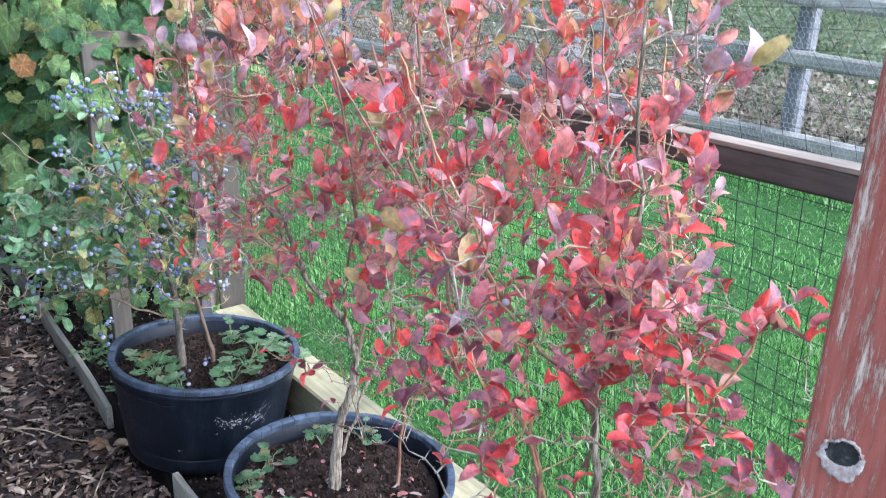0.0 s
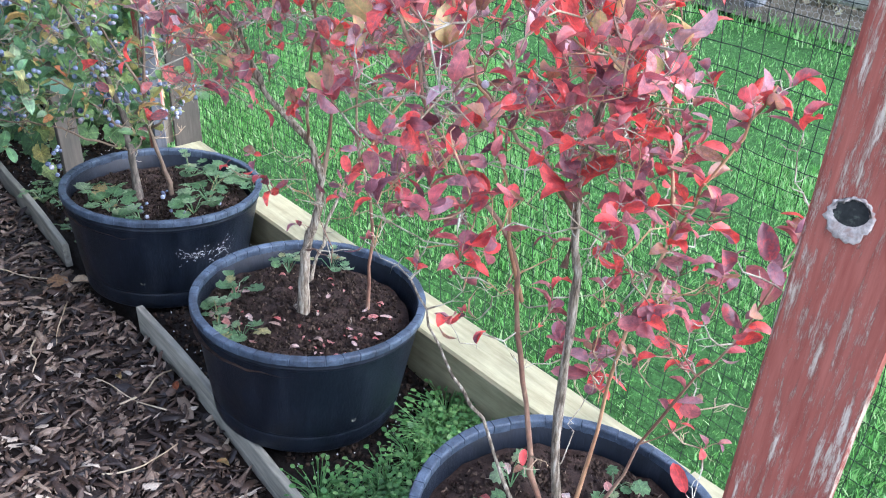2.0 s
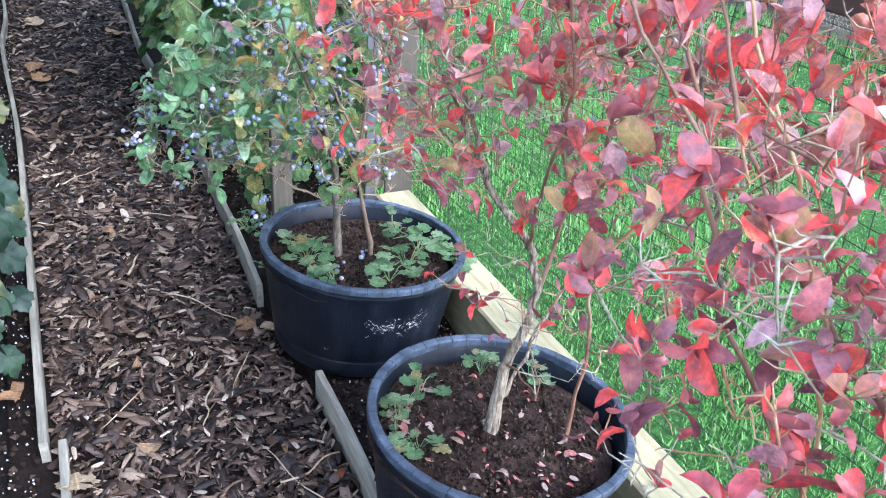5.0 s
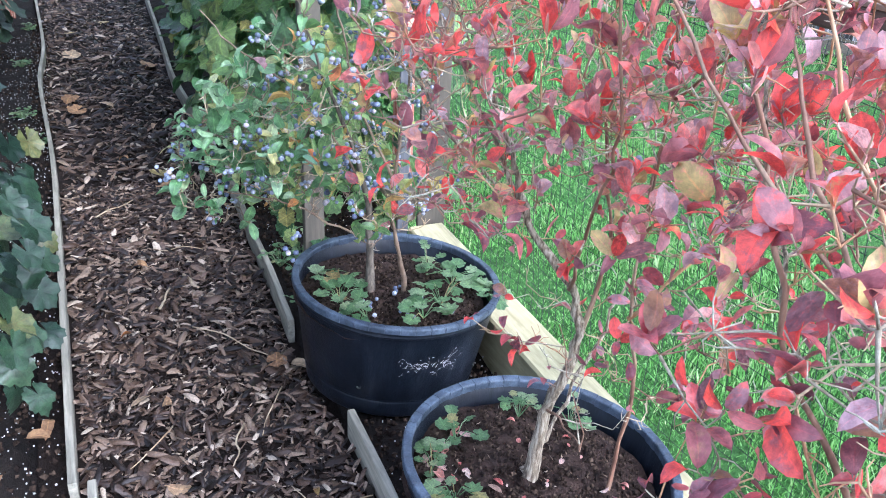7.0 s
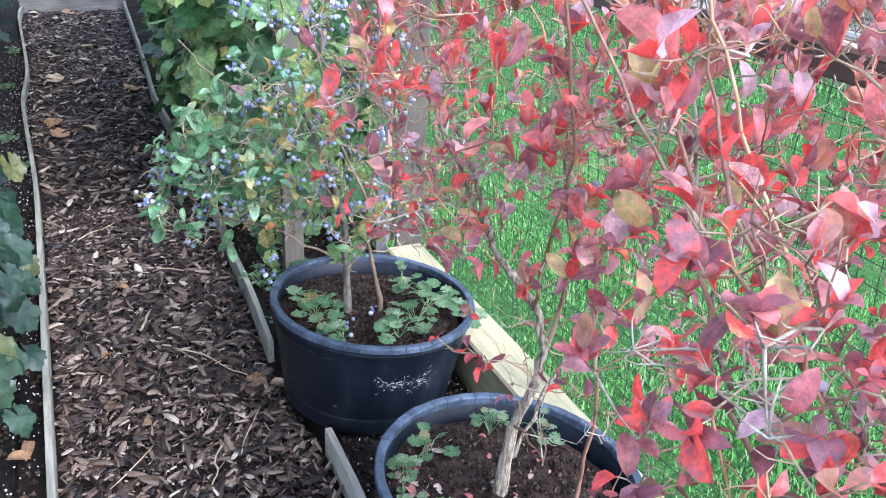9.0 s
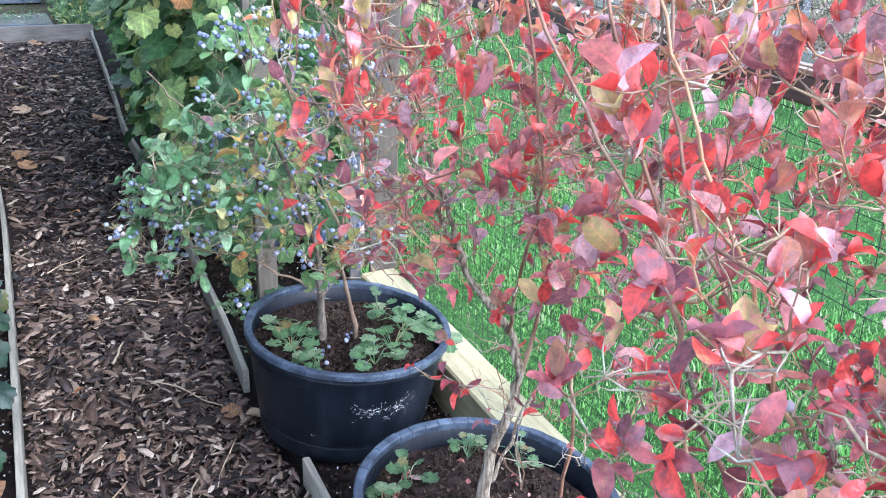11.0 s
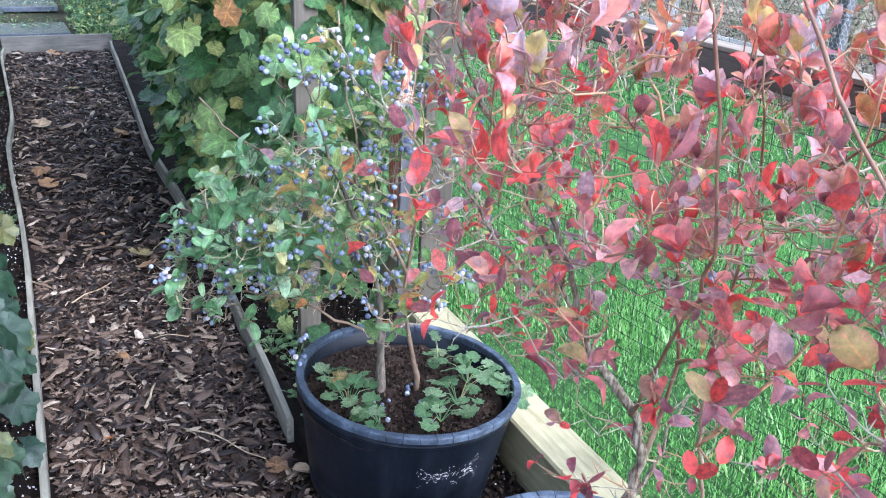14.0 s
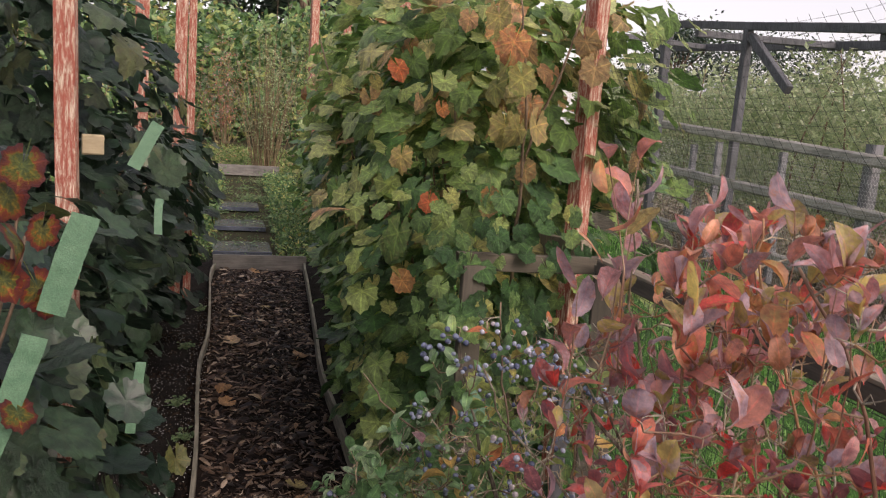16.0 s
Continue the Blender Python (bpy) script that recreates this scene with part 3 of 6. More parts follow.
RIGHT_EDGE_FAR = [(0.640, 2.17), (0.654, 2.45), (0.660, 2.75), (0.678, 3.3), (0.672, 4.0), (0.66, 4.7), (0.70, 5.6), (0.74, 6.6), (0.78, 7.7)]

def edge_x(ctrl, y):
    return float(np.interp(y, [c[1] for c in sorted(ctrl, key=lambda c: c[1])], [c[0] for c in sorted(ctrl, key=lambda c: c[1])]))


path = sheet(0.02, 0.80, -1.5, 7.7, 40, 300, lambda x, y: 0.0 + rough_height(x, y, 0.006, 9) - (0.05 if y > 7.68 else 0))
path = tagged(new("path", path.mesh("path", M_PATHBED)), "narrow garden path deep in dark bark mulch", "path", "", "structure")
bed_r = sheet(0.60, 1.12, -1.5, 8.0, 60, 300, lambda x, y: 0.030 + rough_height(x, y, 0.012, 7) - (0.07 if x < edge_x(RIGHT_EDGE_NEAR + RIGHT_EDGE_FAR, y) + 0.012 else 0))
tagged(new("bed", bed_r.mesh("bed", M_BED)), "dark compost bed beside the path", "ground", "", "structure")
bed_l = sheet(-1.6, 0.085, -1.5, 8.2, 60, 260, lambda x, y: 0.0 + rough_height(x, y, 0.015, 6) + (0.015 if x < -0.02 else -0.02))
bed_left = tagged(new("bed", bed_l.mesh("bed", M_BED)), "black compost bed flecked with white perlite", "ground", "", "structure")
lawn = sheet(1.15, 5.0, -3, 12.5, 50, 150, lambda x, y: 0.012 + rough_height(x, y, 0.012, 2.5) + 0.02 * max(0, y - 6))
lawn = tagged(new("lawn", lawn.mesh("lawn", M_LAWN)), "bright green mown lawn", "lawn", "", "structure")
verge = sheet(4.9, 5.6, -3, 12.5, 16, 160, lambda x, y: 0.02 + 0.03 * min(1, (x - 4.9) * 4) + rough_height(x, y, 0.03, 5) + 0.02 * max(0, y - 6))
M_VERGE = surface("dry_verge", [(0.3, (0.06, 0.055, 0.035)), (0.7, (0.17, 0.15, 0.11))], 8, 0.95, 70, 0.015, 1.0, None, 0.2)
tagged(new("verge", verge.mesh("verge", M_VERGE)), "strip of dry earth and litter under the fence", "ground", "", "structure")


def edging(ctrl, top, label):
    """A thin bent board on edge; its top is a little uneven."""
    e = beam([(x, y, top - 0.05) for x, y in ctrl], 0.017, 0.10, 0.0, 8, 0.12)
    e.v = [v + Vector((0, 0, 0.006 * noise.noise(Vector((v.x * 3, v.y * 2.2, 1))))) for v in e.v]
    return tagged(new("edging_board", e.mesh("edging_board", M_EDGE, False)), label, "edging", "path edging")


edging(LEFT_EDGE[2:], 0.055, "thin weathered grey edging board, slightly wavy")
edging([(0.125, 1.76), (0.115, 1.2), (0.11, 0.4), (0.11, -0.6)], 0.045, "short overlapping grey edging board")
edging(RIGHT_EDGE_NEAR, 0.075, "grey edging board ending beside a black tub")
edging(RIGHT_EDGE_FAR, 0.072, "long grey edging board bowing along the mulch path")
eb = beam([(0.0, 7.71, 0.05), (0.4, 7.73, 0.052), (0.80, 7.74, 0.05)], 0.03, 0.14, 0.0, 4, 0.1, Vector((0, 1, 0)))
tagged(new("end_board", eb.mesh("end_board", M_BOARD, False)), "grey board closing the far end of the mulch path", "board")

# lawn sleeper: two lengths butted together
for y0, y1, lab in ((-1.2, 0.52, "pale pine sleeper beside the lawn"), (0.528, 2.43, "pale green-tinged pine sleeper edging the lawn")):
    s = beam([(1.128, y0, 0.07), (1.13, (y0 + y1) / 2, 0.072), (1.132, y1, 0.07)], 0.115, 0.185, 0.0, 3, 0.05)
    tagged(new("sleeper", s.mesh("sleeper", M_PINE, False)), lab, "timber", "lawn sleepers")


# ---- mulch, perlite and grass ----
def chip_shape(seed):
    """A flake of bark: an uneven pointed oval with a domed, bent upper side."""
    rng = random.Random(seed)
    sh, n = Shape(), 7
    w, h, bend, skew = rng.choice((0.12, 0.17, 0.22, 0.30, 0.40)) * rng.uniform(0.8, 1.2), rng.uniform(0.05, 0.11), rng.uniform(-0.14, 0.16), rng.uniform(-0.3, 0.3)
    ring = []
    for k in range(n):
        a = 2 * math.pi * (k + rng.uniform(-0.25, 0.25)) / n
        x, r = 0.5 * math.copysign(abs(math.cos(a)) ** 0.8, math.cos(a)), rng.uniform(0.8, 1.15)
        ring.append((x * rng.uniform(0.88, 1.08), 0.5 * w * r * math.sin(a) + skew * w * x))
    sh.v = [Vector((x, y, bend * (1 - 4 * x * x))) for x, y in ring]
    sh.v += [Vector((x * 0.72, y * 0.62, h + bend * (1 - 2.2 * x * x) + rng.uniform(-0.025, 0.025))) for x, y in ring]
    sh.f = [tuple(range(n, 2 * n))] + [(i, (i + 1) % n, n + (i + 1) % n, n + i) for i in range(n)]
    return sh


CHIPS = [chip_shape(k) for k in range(18)]


def chip_pose(y0, y1, lo, hi, lift):
    y = random.uniform(y0, y1)
    xl, xr = edge_x(LEFT_EDGE, y) + 0.02, edge_x(RIGHT_EDGE_NEAR + RIGHT_EDGE_FAR, y) - 0.02
    x = random.uniform(xl, xr)
    s = random.choice((0.5, 0.7, 0.9, 1, 1.3, 1.6, 2.1, 2.7)) * random.uniform(lo, hi)
    return Matrix.Translation((x, y, 0.001 + random.uniform(0, lift))) @ Euler((random.gauss(0, 0.38), random.gauss(0, 0.30), random.uniform(0, 6.28))).to_matrix().to_4x4() @ Matrix.Diagonal((s, s * random.uniform(0.7, 1.4), s, 1))


def joined(name, shapes, poses, mat, parent, smooth=False):
    vs, fs, k = [], [], 0
    tri = []
    for sh in shapes:
        f = []
        for q in sh.f:
            f += [(q[0], q[i], q[i + 1]) for i in range(1, len(q) - 1)]
        tri.append((np.array([tuple(v) for v in sh.v]), np.array(f)))
    for n, m in enumerate(poses):
        v, f = tri[n % len(tri)]
        mm = np.array(m)
        vs.append(v @ mm[:3, :3].T + mm[:3, 3])
        fs.append(f + k)
        k += len(v)
    return part(name, array_mesh(name, np.concatenate(vs), np.concatenate(fs), mat, None, smooth), parent, "", "stuff")


random.seed(11)
joined("bark_chips", CHIPS, [chip_pose(0.9, 3.4, 0.011, 0.026, 0.018) for _ in range(16000)] + [chip_pose(3.4, 7.66, 0.015, 0.034, 0.012) for _ in range(6500)] + [chip_pose(-0.5, 0.9, 0.016, 0.032, 0.01) for _ in range(900)], M_CHIPS, path, True)
chip_meshes = [c.mesh("bark_chip", M_CHIP) for c in CHIPS]
for k in range(280):
    m = chip_pose(1.25, 3.0, 0.022, 0.04, 0.006)
    m.translation.z += 0.012
    part("bark_chip", chip_meshes[k % 18], path, local=m)

crumb = Shape()
crumb.v = [Vector(p) for p in ((1, 0, 0), (-0.8, 0.3, 0), (0.1, 1, 0), (0, -0.9, 0.1), (0.1, 0, 0.9), (0, 0, -0.7))]
crumb.f = [(0, 2, 4), (2, 1, 4), (1, 3, 4), (3, 0, 4), (2, 0, 5), (1, 2, 5), (3, 1, 5), (0, 3, 5)]


def crumbs(n, x0, x1, y0, y1, z, lo, hi):
    return [Matrix.Translation((random.uniform(x0, x1), random.uniform(y0, y1), z + random.uniform(0, 0.006))) @ Euler(rnd(3)).to_matrix().to_4x4() @ Matrix.Scale(random.uniform(lo, hi), 4) for _ in range(n)]


joined("perlite", [crumb], crumbs(5200, -0.55, 0.07, 0.9, 6.5, 0.016, 0.0012, 0.0036), M_PERLITE, bed_left)
M_CRUMB = piece_material("soil_crumb", [(0, (0.010, 0.007, 0.006)), (0.7, (0.036, 0.024, 0.017)), (1, (0.085, 0.060, 0.042))], 0.95, True, 90, 0.001, 0.1)
joined("perlite", [crumb], crumbs(800, 0.69, 1.07, 0.2, 3.2, 0.042, 0.0012, 0.0032), M_PERLITE, bed_left)
joined("soil_crumbs", [crumb], crumbs(6500, 0.69, 1.07, 0.2, 3.2, 0.034, 0.002, 0.009), M_CRUMB, bed_left)
joined("soil_crumbs", [crumb], crumbs(8000, -0.6, 0.075, 0.9, 6.5, 0.010, 0.003, 0.011), M_CRUMB, bed_left)


def grass(n, x0, x1, y0, y1, lo, hi, wide, seed, base):
    """Upright bent blades, three rungs each."""
    g = np.random.default_rng(seed)
    x, y = g.uniform(x0, x1, n), g.uniform(y0, y1, n)
    patch = 0.75 + 0.35 * np.sin(x * 5.1 + 1.3 * np.sin(y * 3.3)) * np.sin(y * 4.3 + x)
    h, w, a = g.uniform(lo, hi, n) * patch, wide * g.uniform(0.7, 1.3, n), g.uniform(0, 2 * np.pi, n)
    lean = g.uniform(0.1, 0.9, n) * h
    dx, dy = np.cos(a), np.sin(a)
    z0 = base + 0.02 * np.maximum(0, y - 6)
    rows = []
    for t, ww in ((0, 1.0), (0.55, 0.85), (1.0, 0.12)):
        cx, cy, cz = x + dx * lean * t * t, y + dy * lean * t * t, z0 + h * t
        rows.append(np.stack([np.stack([cx - dy * w * ww / 2, cy + dx * w * ww / 2, cz], 1), np.stack([cx + dy * w * ww / 2, cy - dx * w * ww / 2, cz], 1)], 1))
    v = np.concatenate(rows, 1).reshape(-1, 3)
    k = np.arange(n)[:, None] * 6
    f = np.concatenate([k + np.array([[0, 1, 3]]), k + np.array([[0, 3, 2]]), k + np.array([[2, 3, 4]])], 0)
    uv = np.tile(np.array([[0, 0], [1, 0], [0, 0.5], [1, 0.5], [0, 1], [1, 1]], dtype=float), (n, 1))
    uv[:, 1] = 0.25
    return array_mesh("grass", v, f, M_GRASS, uv, True)


part("grass_blades", grass(88000, 1.19, 3.0, -0.3, 3.6, 0.022, 0.046, 0.0031, 5, 0.0), lawn, "", "stuff")
part("grass_blades", grass(50000, 1.19, 4.98, -0.6, 8.5, 0.025, 0.058, 0.006, 6, 0.0), lawn, "", "stuff")
part("grass_blades", grass(9000, 1.2, 4.9, 7.0, 12.3, 0.04, 0.09, 0.012, 7, 0.0), lawn, "", "stuff")
part("grass_blades", grass(3500, 4.6, 5.05, 0.5, 10, 0.03, 0.10, 0.008, 8, 0.02), lawn, "", "stuff")


# ---- planters ----
def planter(x, y, z, turn, size, tilt, label, scuffs=False):
    """A tapered tub that leans by tilt degrees, its path side raised on the edging; the soil in it lies level."""
    t = thing("planter", (x, y, z), label, "planter", "black tubs")
    lean = Euler((0, radians(tilt), 0)).to_matrix().to_4x4()
    stand = lean @ Euler((0, 0, radians(turn))).to_matrix().to_4x4() @ Matrix.Scale(size, 4)
    body = [(0.0, 0.0), (0.192, 0.0), (0.199, 0.002), (0.2022, 0.007), (0.2075, 0.043), (0.2062, 0.046), (0.2062, 0.049), (0.2088, 0.052), (0.2225, 0.140), (0.2375, 0.230), (0.2402, 0.233), (0.2402, 0.236), (0.2388, 0.239), (0.2412, 0.252), (0.231, 0.252), (0.222, 0.19), (0.190, 0.03), (0.0, 0.03)]
    tub = lathe(body, 96)
    for v in tub.v:
        w = math.atan2(v.y, v.x)
        swell = 1 + 0.006 * math.sin(2 * w + x * 9) + 0.0025 * noise.noise(Vector((v.x * 9, v.y * 9, v.z * 7 + x)))
        v.x, v.y = v.x * swell, v.y * swell
    b = part("tub_wall", tub.mesh("tub_wall", M_POT), t, local=stand)
    b.modifiers.new("bevel", "BEVEL").width = 0.001
    rim = [(0.2300, 0.244), (0.2292, 0.2580), (0.2302, 0.2605), (0.2320, 0.2615), (0.2445, 0.2620), (0.2462, 0.2610), (0.2470, 0.2585), (0.2465, 0.2475), (0.2440, 0.2465), (0.2405, 0.2462)]
    rs, staves = Shape(), 46
    for i in range(staves):
        lift, off = random.uniform(-0.0006, 0.0006), random.uniform(-0.0005, 0.0005)
        for f, sink in ((0.0, 0.0016), (0.03, 0.0), (0.5, 0.0), (0.97, 0.0), (1.0, 0.0016)):
            w = 2 * math.pi * (i + f) / staves
            for k, (r, z2) in enumerate(rim):
                edge = sink if 1 <= k <= 7 else 0
                q = (r + off - (edge if k >= 4 else -edge)) * (1 + 0.006 * math.sin(2 * w + x * 9))
                rs.v.append(Vector((q * math.cos(w), q * math.sin(w), z2 + lift - (edge if 2 <= k <= 6 else 0))))
    m, nr = len(rim), staves * 5
    rs.f = [(i * m + k, ((i + 1) % nr) * m + k, ((i + 1) % nr) * m + k + 1, i * m + k + 1) for i in range(nr) for k in range(m - 1)]
    part("rim", rs.mesh("rim", M_RIM, False), t, "worn rim, blue-grey sheen in its colour, with stave notches", local=stand)
    soil = Shape()
    rings, top = 12, 0.224 * size
    soil.v.append(Vector((0, 0, top)))
    for r in range(1, rings + 1):
        for i in range(48):
            w, q = 2 * math.pi * i / 48, 0.2255 * size * r / rings
            lump = 0.009 * noise.noise(Vector((x * 9 + q * 28 * math.cos(w), y * 9 + q * 28 * math.sin(w), 0))) + 0.008 * noise.noise(Vector((q * 75 * math.cos(w), q * 75 * math.sin(w), x)))
            slope = -math.tan(radians(tilt)) * q * math.cos(w) * (r / rings) ** 2
            soil.v.append(Vector((q * math.cos(w), q * math.sin(w), top + lump + slope - 0.010 * (r / rings) ** 3)))
    soil.f = [(0, 1 + i, 1 + (i + 1) % 48) for i in range(48)]
    soil.f += [(1 + (r - 1) * 48 + i, 1 + r * 48 + i, 1 + r * 48 + (i + 1) % 48, 1 + (r - 1) * 48 + (i + 1) % 48) for r in range(1, rings) for i in range(48)]
    so = part("soil", soil.mesh("soil", M_SOIL), t, "dark crumbly potting soil", local=Matrix())
    ps, specks = [], []
    for n in range(3600):
        w, q = random.uniform(0, 6.28), 0.208 * size * math.sqrt(random.random())
        z2 = top + 0.001 - math.tan(radians(tilt)) * q * math.cos(w) * (q / (0.2255 * size)) ** 2 - 0.010 * (q / (0.2255 * size)) ** 3 + random.uniform(-0.002, 0.004)
        at = Matrix.Translation((q * math.cos(w), q * math.sin(w), z2)) @ Euler(rnd(3)).to_matrix().to_4x4()
        if n % 14:
            ps.append(at @ Matrix.Scale(random.choice((0.0014, 0.002, 0.0028, 0.0042, 0.0055)) * random.uniform(0.7, 1.3), 4))
        else:
            specks.append(at @ Matrix.Diagonal((random.uniform(0.002, 0.011), random.uniform(0.0008, 0.002), 0.0009, 1)))
    for some, mat, name in ((ps, M_CRUMB, "soil_crumb_rest"), (specks, M_LITTER, "litter_rest")):
        joined(name, [crumb], some, mat, so).location = (0, 0, 0)
    for a in (20, 118, 222, 310):
        h = lathe([(0.0, -0.001), (0.0055, -0.001), (0.0058, 0.0006), (0.004, 0.001), (0.0, -0.0005)], 10)
        w = radians(a)
        part("drain_hole", h.mesh("drain_hole", M_HOLE), t, local=stand @ Matrix.Translation((0.2135 * math.cos(w), 0.2135 * math.sin(w), 0.080)) @ Euler((0, radians(82), w)).to_matrix().to_4x4())
    if scuffs:
        sc = Shape()
        def on_wall(w, z2):
            rr = (0.2088 + (z2 - 0.052) * 0.1612) * (1 + 0.006 * math.sin(2 * w + x * 9)) + 0.0014
            return Vector((rr * math.cos(w), rr * math.sin(w), z2))

        for n in range(64):
            w, zz = radians(random.choice((-105, -97, -88, -80, -75)) + random.gauss(0, 2.5) - turn), 0.150 + random.gauss(0, 0.011)
            heading = random.uniform(0.2, 1.2) if n % 3 else random.uniform(1.4, 3.0)
            for step in range(random.choice((1, 2, 4, 6))):
                ln, k = random.uniform(0.002, 0.006), random.choice((0.0003, 0.0005, 0.0008, 0.0016))
                w2, z3 = w + ln * math.cos(heading) / 0.22, zz + ln * math.sin(heading)
                sc.add([on_wall(w, zz - k), on_wall(w2, z3 - k * 0.7), on_wall(w2, z3 + k * 0.7), on_wall(w, zz + k)], [(0, 1, 2, 3)])
                w, zz, heading = w2, z3, heading + random.uniform(-0.9, 0.9)
        part("splash_mark", sc.mesh("splash_mark", M_SCUFF), t, "pale dried splash marks", "stuff", stand)
    return t


POT1, POT2, POT3 = (0.820, 1.917), (0.823, 1.240), (0.814, 0.522)
random.seed(3)
planter(*POT1, 0.044, 8, 1.0, 4.5, "large black plastic tub with pale splash marks across the edging", True)
planter(*POT2, 0.060, 40, 0.965, 4.5, "large black plastic tub with notched rim and fallen leaves")
planter(*POT3, 0.030, 75, 0.98, 2.0, "black plastic tub beside a red post")


# ---- bushes ----
def bush_frame(name, base, label, category, limbs, mats, group=""):
    """Woody limbs, each a part; returns the thing and the lines of its limbs."""
    t = thing(name, base, label, category, group)
    lines = []
    for (ctrl, r0, r1), mat in zip(limbs, mats):
        line = smooth_line(ctrl, 5, 0.0045)
        sh = Shape()
        n = len(line)
        radii = [(r0 + (r1 - r0) * (i / (n - 1)) ** 0.55) * random.uniform(0.6, 0.85) for i in range(n)]
        radii[0] *= 1.25
        tube(sh, line, radii, 8)
        part("limb", sh.mesh("limb", mat), t)
        lines.append(line)
    return t, lines


def fill_crown(lines, sample, n, apart, per, size, sink=0.0, spurs=True, bare=0.0):
    """Fills a crown evenly: spots are drawn by sample() no nearer to each other than apart, each joined by a thin kinked twig to
    the nearest wood; the twig ends in a tuft of leaves, or stays bare. Returns sprays (a twig with its spurs) and leaf poses."""
    nodes = [p.copy() for line in lines for p in line[2:]]
    spots, tries = [], 0
    while len(spots) < n and tries < n * 40:
        tries += 1
        p = sample()
        if p is not None and noise.noise(p * 6.5) > -0.16 and all((p - q).length > apart for q in spots):
            spots.append(p)
    sprays, poses = [], []
    todo = list(spots)
    while todo:
        best = min(todo, key=lambda p: min((p - q).length for q in nodes[::3]))
        todo.remove(best)
        q = min(nodes, key=lambda q: (best - q).length + 0.5 * max(0.0, q.z - best.z))
        span = (best - q).length
        joints = max(2, int(span / 0.022))
        line = [q]
        for k in range(1, joints):
            line.append(q.lerp(best, k / joints) + rnd(0.005 + 0.07 * span) + Vector((0, 0, -sink * span)))
        line.append(best)
        d = ((best - line[-2]).normalized() * 0.6 + Vector((0, 0, 0.7)) + rnd(0.35)).normalized()
        for k in range(2):
            line.append(line[-1] + (d + rnd(0.3)).normalized() * random.uniform(0.010, 0.022))
        spray = [line]
        nodes += line[1:-1]
        for k in range(random.choice((2, 3, 4, 5, 6)) if spurs else 0):
            s0 = line[random.randrange(1, len(line) - 1)]
            s1 = s0 + (rnd() + Vector((0, 0, 0.35))).normalized() * random.uniform(0.006, 0.019)
            s2 = s1 + (s1 - s0 + rnd(0.014)).normalized() * random.uniform(0.004, 0.012)
            spray.append([s0, s1, s2])
        sprays.append(spray)
        if random.random() < bare:
            continue
        m = max(1, per + random.choice((-2, -1, 0, 0, 1, 2)))
        turn, big = random.uniform(0, 6.28), random.choice((0.7, 0.85, 1, 1, 1.15, 1.35))
        stem = (line[-1] - line[-3]).normalized()
        across = stem.cross(Vector((0.3, 0.2, 1)) + rnd(0.3)).normalized()
        other = stem.cross(across)
        for j in range(m):
            at = line[-1].lerp(line[-3], min(1.0, j * random.uniform(0.05, 0.30))) if random.random() < 0.72 else line[random.randrange(len(line) // 2, len(line))]
            a = turn + 2.4 * j + random.uniform(-0.4, 0.4)
            out = across * math.cos(a) + other * math.sin(a)
            high = min(1.0, max(0.0, (at.z - 0.85) / 0.25))
            axis = stem * random.uniform(0.1, 0.9) + out * random.uniform(0.6, 1.0) * (1 - 0.3 * high) + Vector((0, 0, random.uniform(-0.5, 0.35) + 0.8 * high))
            face = stem - out * 0.4 + Vector((0, 0, 0.9 - 0.5 * high)) + rnd(0.6)
            poses.append(facing(at, axis, face, size * big * random.choice((0.5, 0.7, 0.85, 1, 1, 1.15, 1.3)) * random.uniform(0.9, 1.1), random.uniform(0.85, 1.25)))
    return sprays, poses


def twig_parts(sprays, r, mats, parent, n_parts=240):
    """Each spray is a twig with knobbly joints and its spurs; past n_parts they are joined."""
    rest = {mat.name: (Shape(), mat) for mat in (*mats, M_SHOOT)}
    for k, spray in enumerate(sprays):
        mat = M_SHOOT if (spray[0][-1] - spray[0][0]).length > 0.13 else mats[k % len(mats)]
        sh = Shape() if k < n_parts else rest[mat.name][0]
        for pts in spray:
            n = len(pts)
            tube(sh, pts, [r * (1.25 - 0.65 * i / (n - 1)) * (0.7 if n == 3 else random.choice((0.85, 0.95, 1.05, 1.35))) for i in range(n)], 5, False)
        if k < n_parts:
            part("twig", sh.mesh("twig", mat), parent)
    for sh, mat in rest.values():
        if sh.v:
            part("twig_rest", sh.mesh("twig_rest", mat), parent, "", "stuff")


def dress(t, poses, low, high, split, n_parts, deep=0.80):
    """Hang the leaves: the first ones as parts, the rest joined; the upper crown takes its own tints."""
    random.shuffle(poses)
    level = [m.translation.z + random.uniform(-0.08, 0.08) for m in poses]
    for lo, hi, key in ((0.0, deep, "plum" if low == "red" else low), (deep, split, low), (split, 9.0, high)):
        some = [m for m, z in zip(poses, level) if lo <= z < hi]
        k = int(n_parts * len(some) / max(1, len(poses)))
        leaf_parts("leaf", OVALS, some[:k], leaf_mats[key, False], t)
        joined_leaves("leaves", OVALS, some[k:], leaf_mats[key, True], t)


